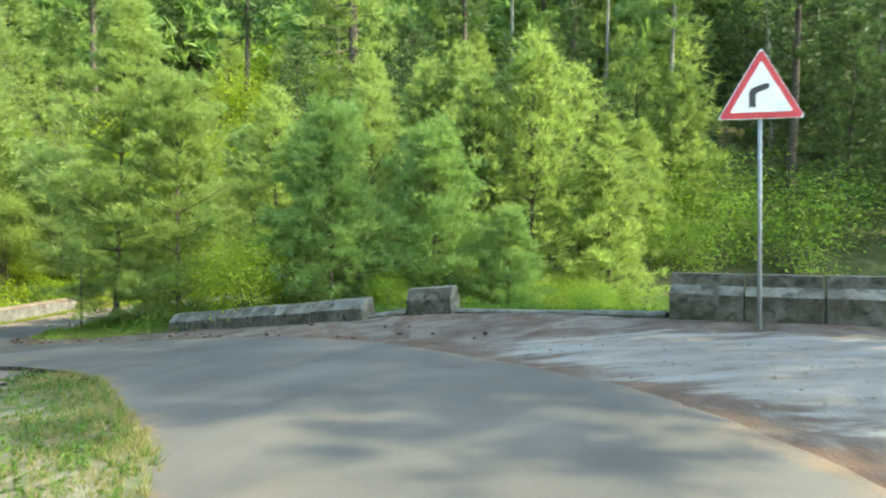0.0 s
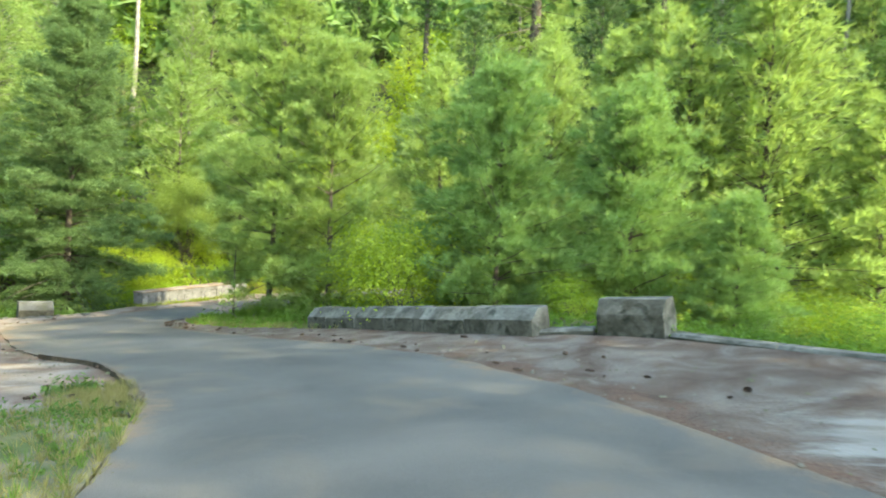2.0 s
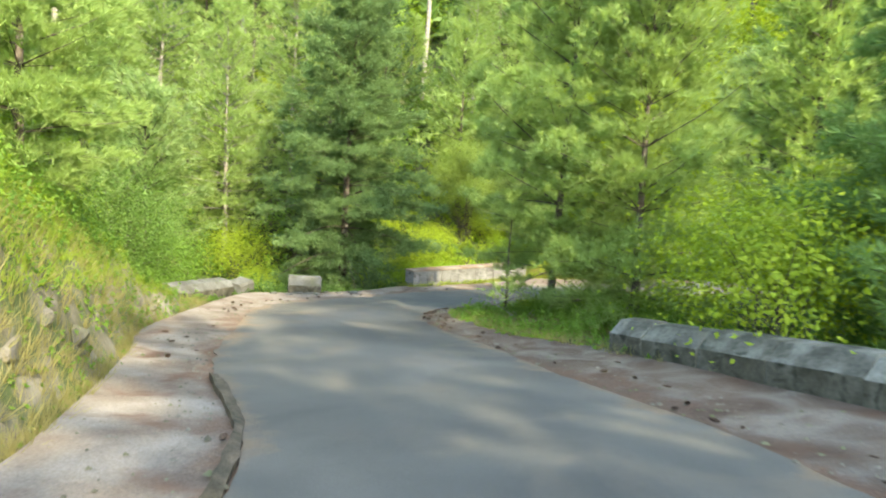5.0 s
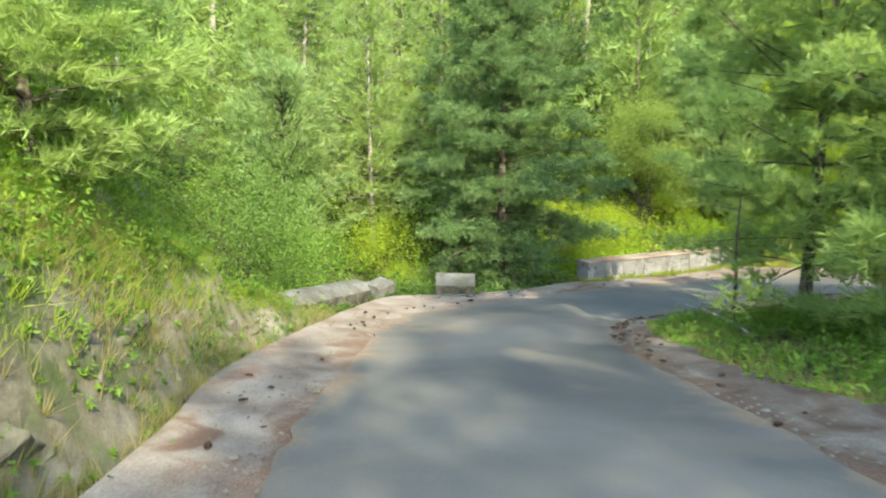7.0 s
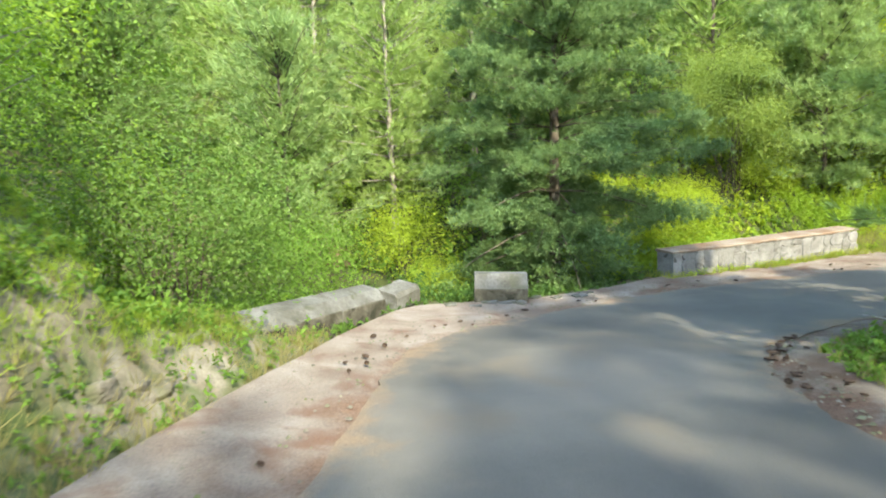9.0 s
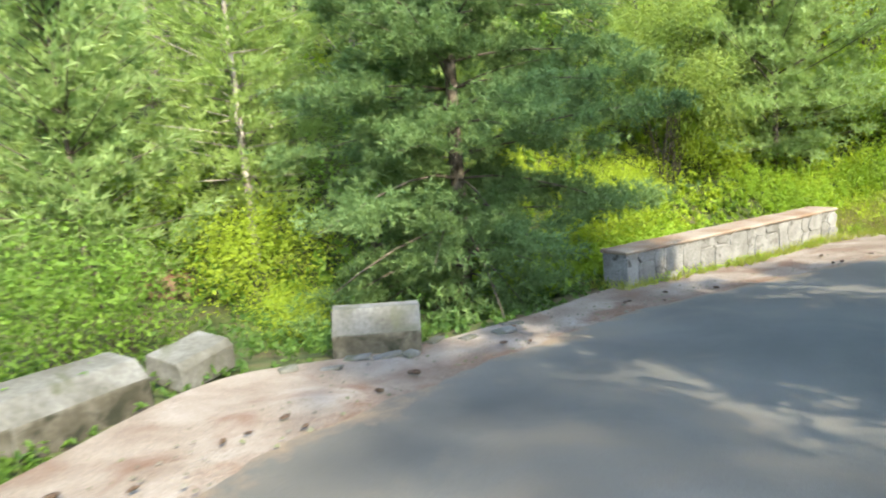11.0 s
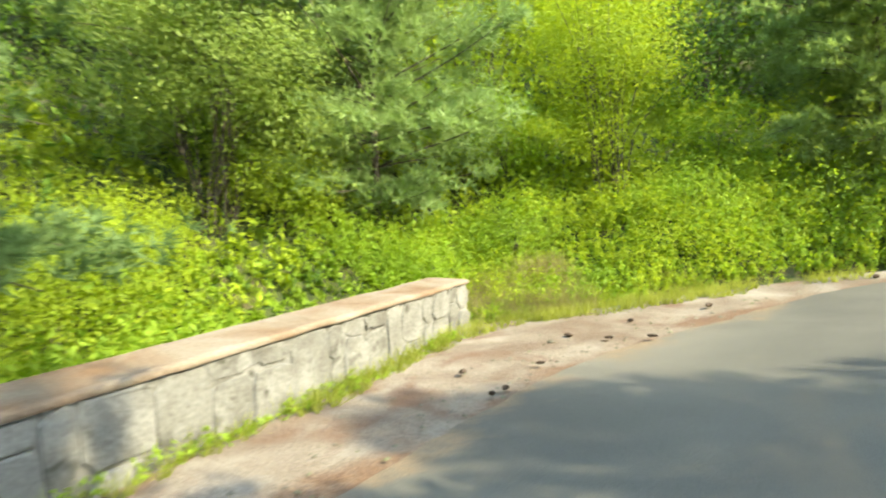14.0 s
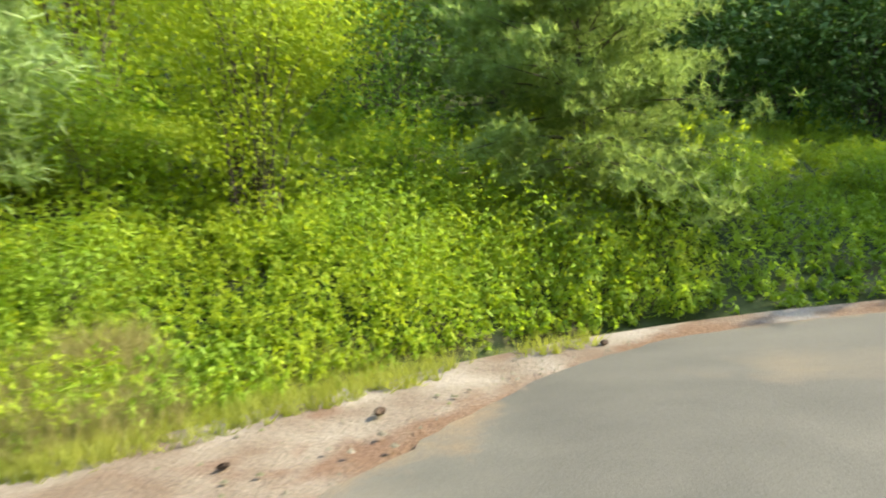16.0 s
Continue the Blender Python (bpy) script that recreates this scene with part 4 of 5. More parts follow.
stand(lambda: pine(27, 22.0, 4.4, 7.0, M["pine"], M["bark"], 0.7, "tall old pine with a thick bare trunk above the lower road", gap=0.8, droop=0.5, trunk_r=0.5, fan=5, long=0.42, wide=0.06, soft=0.15, fine=False, pad=0.3, pad_rate=3.0), [(-7.2, 43.0, 1.1)])
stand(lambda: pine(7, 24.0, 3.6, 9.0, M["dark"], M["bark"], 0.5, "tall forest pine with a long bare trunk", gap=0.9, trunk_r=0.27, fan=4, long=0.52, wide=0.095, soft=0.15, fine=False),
      # the last four stand out of view, added to cast shade on the road
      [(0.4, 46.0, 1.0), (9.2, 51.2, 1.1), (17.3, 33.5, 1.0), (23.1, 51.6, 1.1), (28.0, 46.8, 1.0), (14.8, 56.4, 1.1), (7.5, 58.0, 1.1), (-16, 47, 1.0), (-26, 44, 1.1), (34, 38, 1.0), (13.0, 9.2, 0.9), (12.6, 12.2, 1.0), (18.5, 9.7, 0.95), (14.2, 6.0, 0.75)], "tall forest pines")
stand(lambda: pine(8, 22.0, 2.8, 11.0, M["pine"], M["pale_bark"], 0.5, "tall slim pine with a pale bare trunk", gap=0.9, trunk_r=0.17, fan=4, long=0.52, wide=0.095, soft=0.15, fine=False),
      # here too the last four are unseen shade casters
      [(11.6, 35.0, 1.0), (-8.4, 44.4, 0.9), (11.1, 49.3, 1.0), (27.4, 41.8, 1.0), (20.5, 42.0, 1.0), (4.0, 50.5, 1.1), (-33, 37, 1.1), (-40, 28, 1.1), (-42, 18, 1.1), (12.5, 7.3, 0.97), (15.1, 3.6, 0.9), (17.1, 7.4, 0.85), (19.1, 4.1, 0.95)], "tall forest pines")

# leafy trees and bushes
stand(lambda: broadleaf(11, 5.5, 2.3, 0.3, M["soft"], M["bark"], 42000, 0.062, "leafy green tree above the stone wall", clumps=75, tight=0.62), [(-20.4, 28.0, 0.85)])
stand(lambda: broadleaf(16, 5.5, 2.3, 0.4, M["deep"], M["bark"], 14000, 0.09, "leafy green tree on the hillside", clumps=80), [(-22.5, 31.5, 1.0), (-27.5, 34.5, 1.2), (-30.0, 12.5, 1.3), (-24.5, 9.5, 1.1)], "leafy hillside trees")
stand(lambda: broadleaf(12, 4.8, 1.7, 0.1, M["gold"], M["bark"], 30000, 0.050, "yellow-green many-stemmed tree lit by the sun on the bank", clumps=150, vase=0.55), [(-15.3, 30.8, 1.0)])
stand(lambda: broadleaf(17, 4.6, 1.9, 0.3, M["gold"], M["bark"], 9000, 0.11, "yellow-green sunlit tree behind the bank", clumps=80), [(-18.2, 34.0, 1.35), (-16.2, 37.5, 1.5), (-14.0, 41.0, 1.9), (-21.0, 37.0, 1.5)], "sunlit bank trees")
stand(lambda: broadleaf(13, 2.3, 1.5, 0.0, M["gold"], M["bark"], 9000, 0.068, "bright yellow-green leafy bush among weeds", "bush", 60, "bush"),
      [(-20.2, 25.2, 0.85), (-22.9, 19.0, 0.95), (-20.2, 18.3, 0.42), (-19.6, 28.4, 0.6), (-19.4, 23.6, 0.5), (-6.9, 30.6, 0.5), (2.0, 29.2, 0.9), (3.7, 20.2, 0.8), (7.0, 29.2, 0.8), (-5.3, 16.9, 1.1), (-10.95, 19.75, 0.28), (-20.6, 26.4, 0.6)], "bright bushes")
stand(lambda: broadleaf(14, 2.6, 1.7, 0.0, M["leaf"], M["bark"], 3900, 0.10, "leafy green bush on the bank", "bush", 60, "bush"),
      [(-26.8, 17.6, 1.0), (-19.6, 12.2, 1.0), (-14.5, 6.6, 0.9), (-1.6, 16.4, 0.35), (-4.6, 19.6, 0.5), (-11.4, 8.9, 0.4), (-14.9, 11.1, 0.4), (-13.2, 10.2, 0.32), (-18.0, 31.8, 0.8), (-22.4, 23.8, 0.8),
       (-14.0, 30.2, 0.42), (-16.6, 29.6, 0.42), (-17.6, 28.4, 0.3), (-10.2, 30.6, 0.36), (-8.2, 30.6, 0.36), (-20.8, 29.0, 0.6), (-13.6, 31.9, 0.6), (-17.0, 31.0, 0.6), (0.4, 20.5, 0.8), (2.5, 22.0, 0.55), (5.0, 21.5, 0.6), (7.6, 21.0, 0.65), (4.2, 19.5, 0.5), (10.5, 20.5, 0.7)], "green bushes")
stand(lambda: broadleaf(15, 3.4, 2.2, 0.0, M["deep"], M["bark"], 3700, 0.12, "dark green leafy bush, shade partly in its colour", "bush", 60, "bush"),
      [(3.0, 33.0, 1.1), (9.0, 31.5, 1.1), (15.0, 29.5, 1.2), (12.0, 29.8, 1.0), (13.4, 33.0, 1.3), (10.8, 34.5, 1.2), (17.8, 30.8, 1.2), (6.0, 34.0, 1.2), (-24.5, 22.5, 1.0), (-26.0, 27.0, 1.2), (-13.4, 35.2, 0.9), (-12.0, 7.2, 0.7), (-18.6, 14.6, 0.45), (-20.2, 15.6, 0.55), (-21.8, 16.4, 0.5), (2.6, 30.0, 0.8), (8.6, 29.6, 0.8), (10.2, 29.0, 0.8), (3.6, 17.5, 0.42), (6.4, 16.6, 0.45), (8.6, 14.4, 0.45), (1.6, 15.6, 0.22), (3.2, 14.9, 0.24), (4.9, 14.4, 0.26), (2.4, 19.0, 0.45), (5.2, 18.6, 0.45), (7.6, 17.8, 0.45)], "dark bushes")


# both bush kinds have shade put into their leaf colour
stand(lambda: broadleaf(19, 3.6, 2.3, 0.0, M["shade"], M["bark"], 5200, 0.12, "dark green bush with the forest's shade in its colour", "bush", 60, "bush"), [(-8.2, 34.2, 0.8), (-9.4, 36.4, 1.2), (-6.2, 32.9, 0.7), (-6.0, 34.8, 1.3), (-4.0, 32.2, 0.9), (-8.0, 37.6, 1.5), (-2.0, 33.4, 1.2), (-4.0, 36.4, 1.4), (-10.6, 35.2, 0.7)], "forest edge bushes")
stand(lambda: broadleaf(18, 3.8, 2.1, 0.0, M["shade"], M["bark"], 26000, 0.052, "large rounded bush behind the bank, shade put into its green", "bush", 110, "bush"), [(-17.6, 13.1, 0.95), (-17.4, 9.6, 0.8)], "large dark bushes")


def scatter(seed, count, box, keep):
    """Places over the ground within box that keep() allows."""
    rng = np.random.default_rng(seed)
    x, y = rng.uniform(box[0], box[1], count), rng.uniform(box[2], box[3], count)
    d, s = side_of(OUTER, x, y)
    e, _ = side_of(EDGE, x, y)
    ok = keep(x, y, d, -e, s * (len(STATIONS) - 1))
    return x[ok], y[ok]


def woods():
    """The forest that closes the hill behind the nearer trees."""
    x, y = scatter(31, 1500, (-58, 60, 0, 72), lambda x, y, d, e, s: (d > np.where(s < 10.5, 7.5, np.where(s < 16, 10, 5.0))) & (d < np.where(s < 10, 20, 30)) & (s > 5) & (y > 7) & (x < 8 + 0.85 * y) & ~((x > -14) & (x < 3) & (y > 30) & (y < 37)) & ~((x > -27) & (x < -10) & (y > 31) & (y < 52)))
    taken = []
    for a, b in zip(x, y):
        if all((a - c) ** 2 + (b - f) ** 2 > 15 for c, f in taken):
            taken.append((a, b))
    rng = random.Random(4)
    kinds = [[], [], []]
    depth = side_of(OUTER, [p[0] for p in taken], [p[1] for p in taken])[0]
    for (a, b), d in zip(taken, depth):
        # the right-hand slope gets the pine with shade put into its needles
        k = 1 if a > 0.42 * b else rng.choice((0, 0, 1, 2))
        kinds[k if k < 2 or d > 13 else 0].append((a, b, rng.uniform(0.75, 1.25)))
    stand(lambda: pine(21, 9.0, 2.6, 0.5, M["pine"], M["bark"], 0.45, "green hillside pine in the forest", gap=0.62, fan=4, long=0.5, wide=0.085, soft=0.16, fine=False), kinds[0], "forest on the hill")
    stand(lambda: pine(22, 11.0, 2.8, 0.8, M["dark"], M["bark"], 0.38, "hillside pine in the forest, shade put into its needle colour", gap=0.68, droop=0.4, fan=4, long=0.5, wide=0.085, soft=0.16, fine=False), kinds[1], "forest on the hill")
    stand(lambda: broadleaf(23, 5.5, 2.6, 0.3, M["leaf"], M["bark"], 2600, 0.23, "leafy hillside tree in the forest"), kinds[2], "forest on the hill")


woods()


def far_woods():
    """The upper hill's trees, too far to be told apart: cones of needles in one mass."""
    rng = np.random.default_rng(77)
    x, y = scatter(78, 2600, (-75, 85, 0, 105), lambda x, y, d, e, s: (d > 27) & (d < 66) & (y > 5) & (x < 10 + 0.9 * y))
    z = ground_z(x, y)
    tall = rng.uniform(7, 13, len(x))
    at, way = [], []
    for px, py, pz, h in zip(x, y, z, tall):
        u = rng.uniform(0.05, 1, 34) ** 0.8
        w = rng.uniform(0, 2 * math.pi, 34)
        r = h * 0.27 * (1.05 - u) * rng.uniform(0.5, 1, 34)
        at.append(np.stack([px + np.cos(w) * r, py + np.sin(w) * r, pz + u * h], 1))
        way.append(np.stack([np.cos(w), np.sin(w), 0.4 + 0 * w], 1))
    v, f = needles(rng, np.vstack(at), np.vstack(way), 3, 1.6, 0.7, 0.45)
    tagged(part("far_woods", fast_mesh("far_woods", v, f), M["blue"]), "distant dark green forest covering the upper hill", "forest", kind="stuff")


far_woods()


def beside(rng, count, line, side, span, reach):
    """Places beside a stretch of a line, and their distance from it."""
    k = rng.uniform(span[0] * STEPS, span[1] * STEPS, count)
    i = k.astype(int)
    way = unit(line[i + 1] - line[i])
    off = rng.uniform(reach[0], reach[1], count)
    p = line[i] + (line[i + 1] - line[i]) * (k - i)[:, None] + np.stack([-way[:, 1], way[:, 0]], 1) * (side * off)[:, None]
    paved = inside(CORRIDOR, p[:, 0], p[:, 1])
    ok = ~paved | (line is LEFT) | (reach[0] < 0) | (side < 0 and line is OUTER)
    z = np.where(paved, road_z(p[:, 0], p[:, 1]), ground_z(p[:, 0], p[:, 1]))
    return np.column_stack([p, z])[ok], off[ok]


def weeds(name, seed, stems, line, side, span, reach, mat, size, high, label, per=11):
    """Leafy stems that stand close together, in patches of uneven height, as one mass."""
    rng = np.random.default_rng(seed)
    p, off = beside(rng, stems, line, side, span, reach)
    n = len(p)
    lump = np.clip(0.6 + 0.9 * waves(p[:, 0] * 1.1 + seed, p[:, 1] * 1.1) + 0.6 * waves(p[:, 0] * 2.7, p[:, 1] * 2.7 + seed), 0.12, 1.9)
    tall = high * lump * rng.uniform(0.4, 1.2, n) ** 1.2 * np.where(rng.random(n) < 0.08, 1.5, 1) * np.clip(0.3 + off / 0.9, 0.3, 1)
    lean = np.column_stack([rng.normal(0, 0.3, (n, 2)), np.ones(n)])
    u = rng.uniform(0.15, 1.0, (n, per)) ** 0.75
    turn = rng.uniform(0, 2 * math.pi, (n, per))
    out = np.stack([np.cos(turn), np.sin(turn), 0 * turn], 2)
    girth = (0.05 + 0.10 * (1.15 - u)) * np.clip(tall, 0.25, 1.0)[:, None]
    at = p[:, None] + lean[:, None] * (u * tall[:, None])[:, :, None] + out * girth[:, :, None]
    face = out * 0.55 + np.array([0, 0, 0.8])
    along = out + np.array([0, 0, -0.35])
    v, f = leaves(rng, at.reshape(-1, 3), face.reshape(-1, 3), size, 0.4, along.reshape(-1, 3), 0.35, 1.6)
    tagged(part(name, fast_mesh(name, v, f), mat), label, "plants", kind="stuff")


def grass(name, seed, count, line, side, span, reach, mat, width, high, label, blades=7, fill=0.15):
    """Tufts of grass blades as one mass, thinning out in patches."""
    rng = np.random.default_rng(seed)
    p, off = beside(rng, count, line, side, span, reach)
    patch = waves(p[:, 0] * 1.6 + seed, p[:, 1] * 1.6) + 0.5 * waves(p[:, 0] * 4.1, p[:, 1] * 4.1)
    p = p[patch > rng.normal(-fill, 0.2, len(p))]
    p[:, 2] -= 0.02
    lean = np.column_stack([rng.normal(0, 0.35, (len(p), 2)), np.ones(len(p))])
    v, f = needles(rng, p, lean, blades, high, width, 0.33)
    tagged(part(name, fast_mesh(name, v, f), mat), label, "plants", kind="stuff")


weeds("undergrowth", 41, 6400, OUTER, 1, (17.9, 22.5), (0.15, 2.6), M["leaf"], 0.055, 0.66, "dense leafy green weeds covering the bank", 16)
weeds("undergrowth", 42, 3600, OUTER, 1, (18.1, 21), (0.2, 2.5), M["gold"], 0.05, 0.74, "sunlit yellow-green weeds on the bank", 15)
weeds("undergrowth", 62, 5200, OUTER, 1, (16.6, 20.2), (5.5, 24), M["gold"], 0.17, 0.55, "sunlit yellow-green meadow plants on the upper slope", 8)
grass("grass", 63, 9000, OUTER, 1, (16.6, 20.2), (5.0, 24), M["lush"], 0.03, 0.4, "sunlit yellow meadow grass on the slope", 6, 0.6)
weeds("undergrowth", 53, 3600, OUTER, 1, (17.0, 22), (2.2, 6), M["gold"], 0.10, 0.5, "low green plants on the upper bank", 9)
# darkened leaf tone in place of the shade cast here
weeds("undergrowth", 43, 3000, OUTER, 1, (11.8, 18), (0.05, 5.5), M["shade"], 0.065, 0.42, "low plants under the trees, shade put into their green")
weeds("undergrowth", 50, 2800, OUTER, 1, (15.7, 18.2), (0.7, 3.4), M["leaf"], 0.085, 0.62, "bright green weeds behind the stone wall", 13)
weeds("undergrowth", 52, 1300, OUTER, 1, (6, 12.2), (0.05, 1.1), M["deep"], 0.05, 0.34, "small green weeds along the bank's foot")
weeds("undergrowth", 47, 8200, OUTER, 1, (6, 12.2), (0.55, 6), M["deep"], 0.055, 0.36, "leafy green weeds on the steep bank", 11)
weeds("undergrowth", 44, 3600, EDGE, -1, (3, 9.2), (0.25, 5.5), M["deep"], 0.06, 0.26, "low green plants below the parapet")
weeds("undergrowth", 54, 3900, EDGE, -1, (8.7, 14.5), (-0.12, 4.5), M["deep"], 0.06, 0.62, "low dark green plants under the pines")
weeds("undergrowth", 48, 2600, OUTER, 1, (6, 23.9), (5, 16), M["deep"], 0.2, 1.2, "dark green thicket between the trees", 7)
weeds("undergrowth", 59, 9000, OUTER, 1, (6.8, 11.8), (0.7, 4.5), M["leaf"], 0.042, 0.34, "bright yellow-green plants on the steep bank", 11)
grass("grass", 45, 34000, OUTER, 1, (6, 12), (0.45, 5), M["lush"], 0.009, 0.18, "long pale green grass on the bank", 6, 0.9)
grass("grass", 57, 3200, OUTER, 1, (5.5, 11.5), (0.0, 1.1), M["dry"], 0.008, 0.24, "dry straw-coloured grass at the bank's foot", 8)
grass("grass", 55, 4500, OUTER, 1, (17.6, 22), (1.6, 7), M["lush"], 0.014, 0.34, "sunlit yellow grass on the upper bank")
grass("grass", 56, 2200, EDGE, -1, (8.5, 14.5), (-0.15, 2.2), M["dry"], 0.009, 0.2, "green grass along the inner bend")
# this grass and the verge weeds have shade put into their colour
grass("grass", 46, 1100, LEFT, 1, (2, 5.1), (0.0, 2.2), M["shade"], 0.008, 0.15, "green grass verge beside the road, shade put into its colour", 9, 0.0)
grass("grass", 60, 3600, LEFT, 1, (2, 5.15), (-0.04, 2.2), M["dry"], 0.008, 0.13, "dry straw-coloured grass in the verge", 9, 0.1)
weeds("undergrowth", 51, 700, LEFT, 1, (2.2, 5.0), (0.1, 2.0), M["shade"], 0.04, 0.2, "small weeds in the grassy verge, shade put into their green")
grass("grass", 66, 700, LEFT, 1, (5.25, 6.2), (0.05, 0.8), M["dry"], 0.006, 0.12, "dry grass in the shoulder's cracks", 7, 0.0)
grass("grass", 49, 3000, OUTER, 1, (15.9, 20.5), (-0.32, 0.5), M["grass"], 0.010, 0.2, "pale grass at the foot of the bank")
weeds("undergrowth", 64, 420, OUTER, -1, (16.1, 17.9), (0.0, 0.26), M["leaf"], 0.04, 0.3, "small bright weeds at the stone wall's foot", 9)
grass("grass", 58, 1300, OUTER, 1, (18.15, 19.0), (0.0, 1.3), M["dry"], 0.009, 0.4, "tall straw-coloured grass at the wall's end", 9)


def rock(seed, x, y, size, lift=0.0, turn=0.0):
    bm = bmesh.new()
    bmesh.ops.create_icosphere(bm, subdivisions=4, radius=1)
    off = Vector((seed * 7.1, seed * 3.3, seed))
    rng = random.Random(seed)
    cuts = [(Vector((rng.gauss(0, 1), rng.gauss(0, 1), rng.gauss(0, 1))).normalized(), rng.uniform(0.5, 0.85)) for _ in range(11)]
    for v in bm.verts:
        for n, deep in cuts:
            over = v.co.dot(n) - deep
            if over > 0:
                v.co -= n * over * 0.92
        v.co *= 1.05 + 0.22 * noise.noise(v.co * 1.3 + off) - 0.10 * abs(noise.noise(v.co * 3.5 + off)) + 0.04 * noise.noise(v.co * 11 + off)
        v.co.x, v.co.y, v.co.z = v.co.x * size * 1.7, v.co.y * size * 0.75, v.co.z * size * 0.7
    ob = part("rock", bm, M["stone"])
    ob.matrix_basis = pose(x, y, float(ground_z(x, y)[0]) + lift, 0, 0, turn + math.sin(seed * 47) * 14)
    tagged(ob, "weathered grey-brown rock half buried in the bank", "rock", "rocks along the bank")


rubble = random.Random(12)
for i in range(22):
    at_station = 7.0 + 3.9 * i / 21 + rubble.uniform(-0.06, 0.06)
    d, size = rubble.uniform(0.1, 0.5), rubble.uniform(0.09, 0.18) + (0.08 if i % 7 == 3 else 0)
    k = int(at_station * STEPS)
    w = unit(OUTER[k + 1] - OUTER[k])
    rock(i + 3, OUTER[k][0] - w[1] * d, OUTER[k][1] + w[0] * d, size, -0.06 - 0.3 * size, math.degrees(math.atan2(w[1], w[0])))
rock(40, -2.5, 4.9, 0.1)
rock(41, -3.1, 5.6, 0.09)


def pine_cones():
    """Fallen cones: scales in rings round a tapered core."""
    pieces = [tube([(-0.06, 0, 0.03), (0, 0, 0.032), (0.07, 0, 0.028)], [0.012, 0.03, 0.008], 7)]
    for r in range(6):
        x = -0.055 + r * 0.022
        rad = 0.034 * math.sin(math.pi * (r + 1.2) / 7.5) + 0.008
        for k in range(7):
            w = 2 * math.pi * (k + 0.5 * (r % 2)) / 7
            c, s = math.cos(w), math.sin(w)
            t = Vector((0, -s, c)) * 0.012
            o = Vector((x, c * 0.012, s * 0.012 + 0.03))
            e = Vector((x + 0.018, c * rad, s * rad + 0.03))
            pieces.append(([o - t, o + t, e + t * 0.8, e - t * 0.8], [(0, 1, 2, 3)]))
    v, f = join(pieces)
    first = tagged(part("pine_cone", mesh_of("pine_cone", v, f), M["cone"]), "dark brown fallen pine cone on the shoulder", "pine cone", "fallen pine cones")
    rng = np.random.default_rng(5)
    spots = []
    for line, other, lo, hi, n, wide in ((LEFT, OUTER, 5.2, 20.5, 50, 1.0), (RIGHT, EDGE, 5.5, 13.5, 45, 0.8), (RIGHT, EDGE, 10.6, 12.6, 24, 1.0)):
        for _ in range(n):
            k = int(rng.uniform(lo, hi) * STEPS)
            u = abs(rng.normal(0.05, 0.35)) * wide
            q = line[k] * (1 - min(u, 0.95)) + other[k] * min(u, 0.95)
            spots.append((*q, rng.uniform(0.35, 0.85), rng.uniform(0, 360)))
    for i, (x, y, s, turn) in enumerate(spots):
        m = pose(x, y, float(road_z(x, y)) + 0.012, 0, 0, turn) @ Matrix.Diagonal((s, s, s * 0.7, 1))
        if i:
            copy_thing(first, m)
        else:
            keep = m
    first.matrix_basis = keep


pine_cones()
stand(lambda: broadleaf(61, 0.40, 0.26, 0.0, M["shade"], M["bark"], 800, 0.07, "small green weed in the shoulder's cracks", "weed", 30, "plant", tight=0.6), [(-5.6, 9.0, 1.0), (-5.35, 9.75, 0.5), (-10.6, 11.6, 0.5), (-9.6, 10.75, 0.6)], "weeds on the shoulder")


def leaning_tree(x, y):
    """A slim pale trunk that leans out of the bank, with a thin crown."""
    rng = np.random.default_rng(91)
    top = new("leaning_tree")
    z = float(ground_z(x, y)[0])
    top.matrix_basis = pose(x, y, z - 0.1)
    spine = np.array([(0, 0, -0.2), (-0.06, 0.02, 0.5), (-0.22, 0.06, 1.1), (-0.5, 0.1, 1.7), (-0.62, 0.12, 2.5), (-0.9, 0.2, 3.2)])
    twigs = [tube(spine, [0.085, 0.075, 0.065, 0.055, 0.04, 0.015], 8)]
    tips = []
    for k in range(14):
        s = spine[3] * 0.9 + (spine[5] - spine[3]) * (k / 13)
        e = s + np.array([math.cos(k * 2.4) * 0.7, math.sin(k * 2.4) * 0.7, 0.35])
        twigs.append(tube([s, e], [0.012, 0.004], 4))
        tips.append(e)
    v, f = join(twigs)
    part("trunk", mesh_of("trunk", v, f, True), M["pale_bark"], top, "pale leaning trunk with twigs")
    at = np.repeat(np.array(tips), 130, 0) + rng.normal(0, 0.22, (14 * 130, 3))
    v, f = leaves(rng, at, np.tile([0.2, 0, 1.0], (len(at), 1)), 0.08)
    part("crown", fast_mesh("crown", v, f), M["leaf"], top, "thin leafy crown")
    tagged(top, "slim pale tree leaning from the bank's bare soil", "tree")


leaning_tree(-16.2, 11.3)


def soil_scar(x, y):
    """A bare red patch where the bank has slipped."""
    n = 14
    u = np.linspace(-1, 1, n)
    gx, gy = np.meshgrid(u, u)
    px, py = x + gx.ravel() * 1.0, y + gy.ravel() * 0.8
    far = np.hypot(gx, gy).ravel() + 0.15 * waves(px * 3, py * 3)
    z = ground_z(px, py) + 0.26 - 0.6 * np.clip(far - 0.7, 0, 1) + 0.05 * waves(px * 6, py * 6)
    i = (np.arange(n - 1)[:, None] * n + np.arange(n - 1)).ravel()
    ob = part("bare_soil", mesh_of("bare_soil", np.column_stack([px, py, z]), np.stack([i, i + 1, i + n + 1, i + n], 1), True), M["soil"])
    tagged(ob, "bare reddish soil where the bank has slipped", "soil", kind="structure")


soil_scar(-16.1, 10.8)
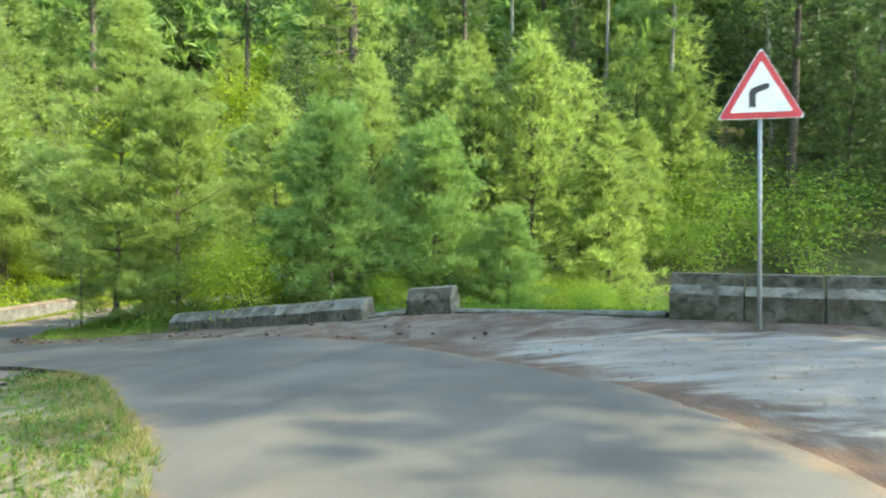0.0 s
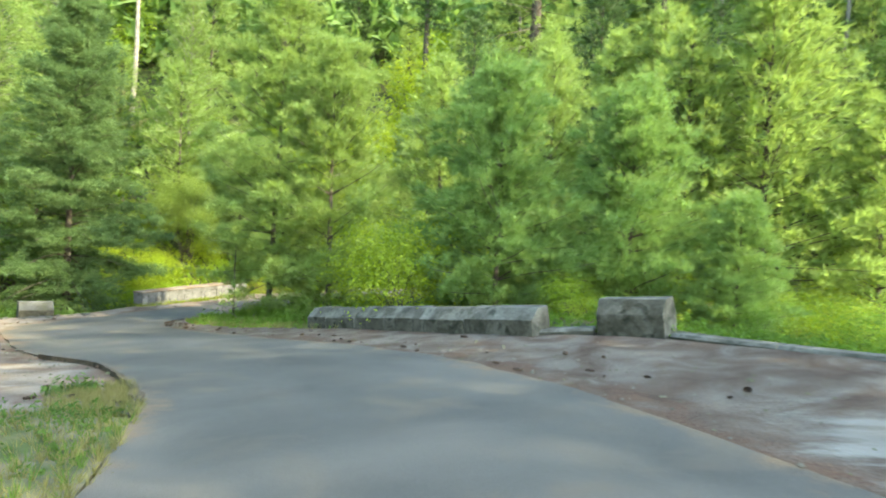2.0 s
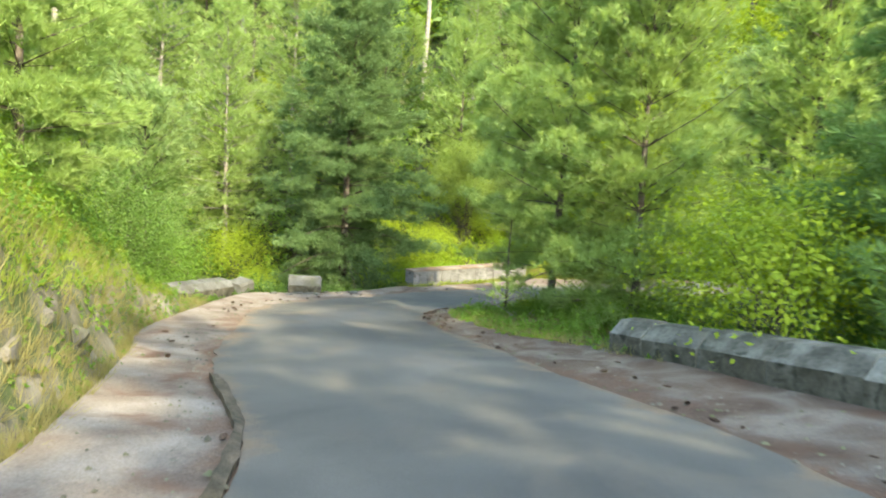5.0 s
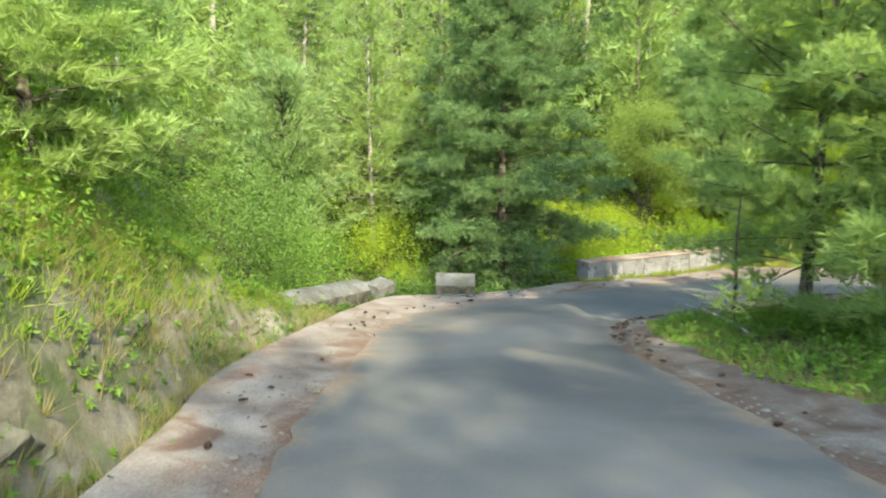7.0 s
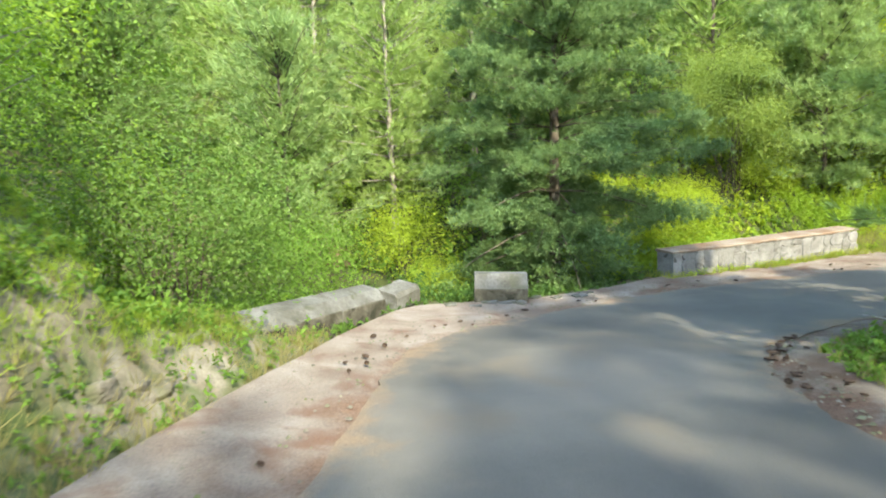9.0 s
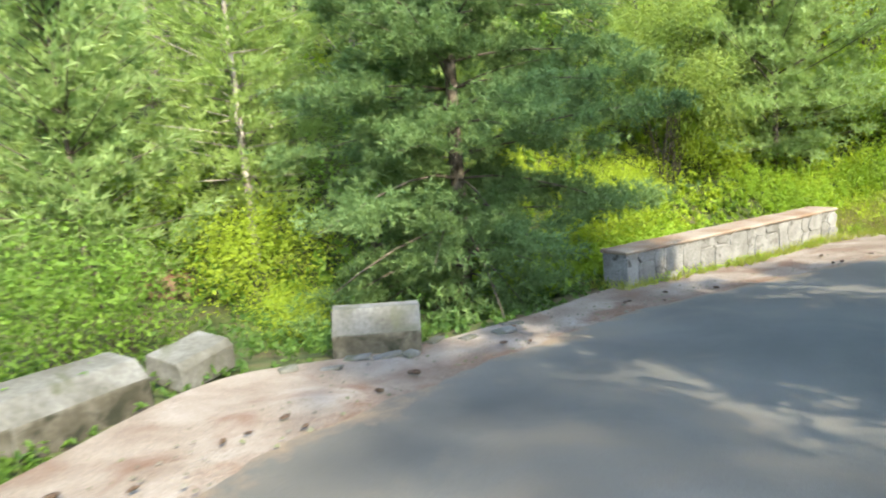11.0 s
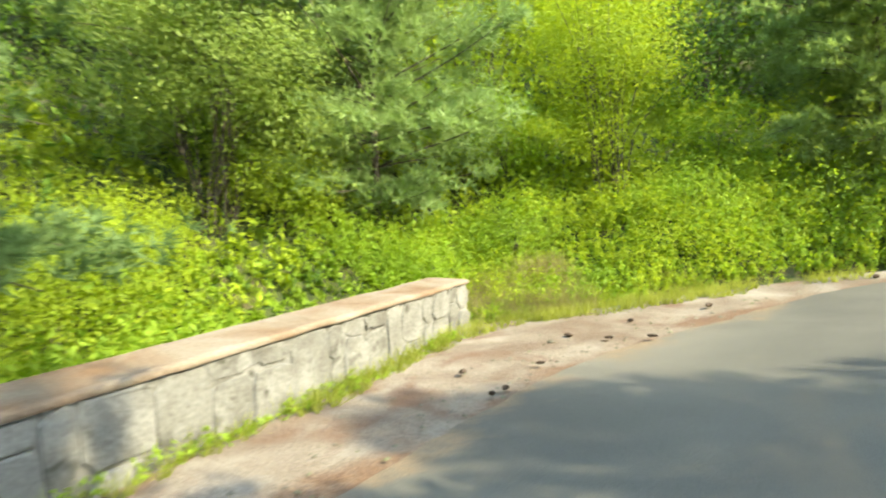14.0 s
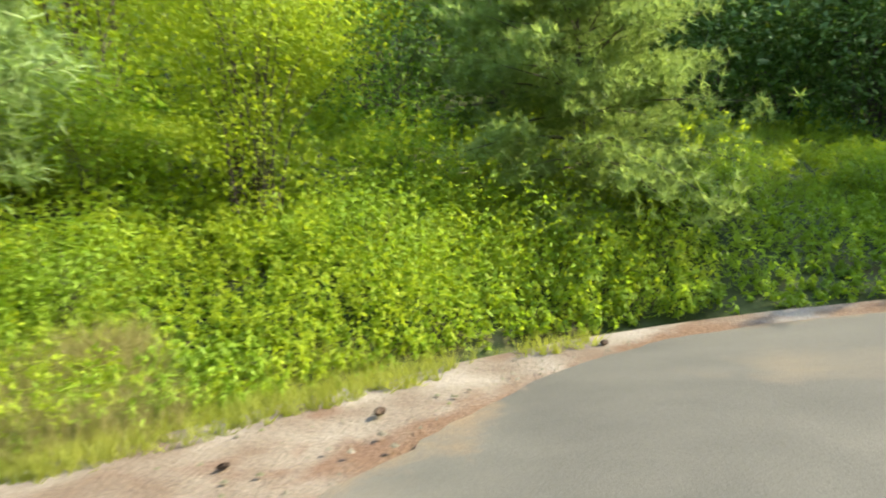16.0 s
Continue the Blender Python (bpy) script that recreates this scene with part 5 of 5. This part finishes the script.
soil_scar(-26.2, 17.8)


def brushwood(x, y):
    """Dead twigs heaped at a trunk's foot."""
    rng = np.random.default_rng(6)
    twigs = []
    for k in range(26):
        w = rng.uniform(0, 2 * math.pi)
        s = np.array([rng.normal(0, 0.35), rng.normal(0, 0.3), rng.uniform(0.02, 0.25)])
        e = s + np.array([math.cos(w), math.sin(w), rng.uniform(-0.1, 0.45)]) * rng.uniform(0.4, 1.0)
        twigs.append(tube([s, (s + e) / 2 + rng.normal(0, 0.04, 3), e], [0.011, 0.008, 0.003], 5))
    v, f = join(twigs)
    ob = part("brushwood", mesh_of("brushwood", v, f), M["pale_bark"])
    ob.matrix_basis = pose(x, y, float(ground_z(x, y)[0]))
    tagged(ob, "heap of dead pale twigs at the pine's foot", "twigs")


brushwood(-11.2, 19.5)


def bare_sapling(x, y):
    """A thin dead stem with a few twigs."""
    spine = [(0, 0, -0.2), (0.02, 0.01, 0.7), (-0.02, 0.03, 1.5), (0.03, 0.02, 2.4)]
    top = new("bare_sapling")
    top.matrix_basis = pose(x, y, float(ground_z(x, y)[0]))
    stem = part("stem", mesh_of("stem", *tube(spine, [0.03, 0.026, 0.02, 0.008], 7), True), M["bark"], top)
    rng = random.Random(17)
    for k in range(9):
        z = 0.35 + k * 0.22
        w = k * 2.3
        tip = (math.cos(w) * rng.uniform(0.25, 0.6), math.sin(w) * rng.uniform(0.25, 0.6), z + rng.uniform(-0.1, 0.2))
        part("twig", mesh_of("twig", *tube([(0, 0, z), tip], [0.008, 0.003], 5), True), M["bark"], stem)
    tagged(top, "thin dead sapling with bare twigs beside the pine", "sapling")


bare_sapling(-11.35, 19.3)


def stone_flake(seed, x, y, turn):
    """A flat flake of broken concrete."""
    rng = random.Random(seed)
    bm = prism([(0, -0.02), (0.01, 0.012), (0.03, 0.02), (rng.uniform(0.10, 0.17), 0.016), (0.18, -0.02)], rng.uniform(0.14, 0.32), 4, seed, 0.012)
    ob = part("stone_flake", bm, M["limed"])
    ob.matrix_basis = pose(x, y, float(road_z(x, y)) + 0.015, rng.uniform(-3, 3), rng.uniform(-4, 4), turn)
    tagged(ob, "flat flake of broken pale concrete lying on gravel", "rubble", "flakes by the bend's block")


for i in range(9):
    k = int((13.35 + 0.16 * i) * STEPS)
    w = unit(OUTER[k + 1] - OUTER[k])
    inset = 0.22 + 0.14 * math.sin(i * 2.1)
    stone_flake(200 + i, OUTER[k][0] + w[1] * inset, OUTER[k][1] - w[0] * inset, math.degrees(math.atan2(w[1], w[0])) + 25 * math.sin(i * 5.3))


def litter():
    """Pebbles, chips and dead leaves that lie about on the shoulders, too many to count."""
    rng = np.random.default_rng(15)
    spots = []
    for line, other, lo, hi, n in ((RIGHT, EDGE, 3.5, 13.5, 900), (LEFT, OUTER, 5.2, 20.5, 700)):
        k = rng.uniform(lo * STEPS, hi * STEPS, n).astype(int)
        u = np.abs(rng.normal(0, 0.45, n)) % 1.0
        spots.append(line[k] * (1 - u)[:, None] + other[k] * u[:, None])
    p = np.vstack(spots)
    n = len(p)
    z = road_z(p[:, 0], p[:, 1]) + 0.012
    size = rng.uniform(0.006, 0.022, n) * np.where(rng.random(n) < 0.06, 1.8, 1)
    turn = rng.uniform(0, 2 * math.pi, n)
    corners = []
    for k in range(4):
        w = turn + k * math.pi / 2
        r = size * rng.uniform(0.7, 1.5, n)
        corners.append(np.stack([p[:, 0] + np.cos(w) * r, p[:, 1] + np.sin(w) * r, z - 0.004], 1))
    top = np.stack([p[:, 0] + rng.normal(0, 0.003, n), p[:, 1], z + size * 0.7], 1)
    v = np.stack(corners + [top], 1).reshape(-1, 3)
    o = np.arange(n) * 5
    f = np.concatenate([np.stack([o + k, o + (k + 1) % 4, o + 4], 1) for k in range(4)])
    tagged(part("pebbles", fast_mesh("pebbles", v, f), M["stone"]), "small grey-brown pebbles strewn on the shoulders", "pebbles", kind="stuff")


litter()
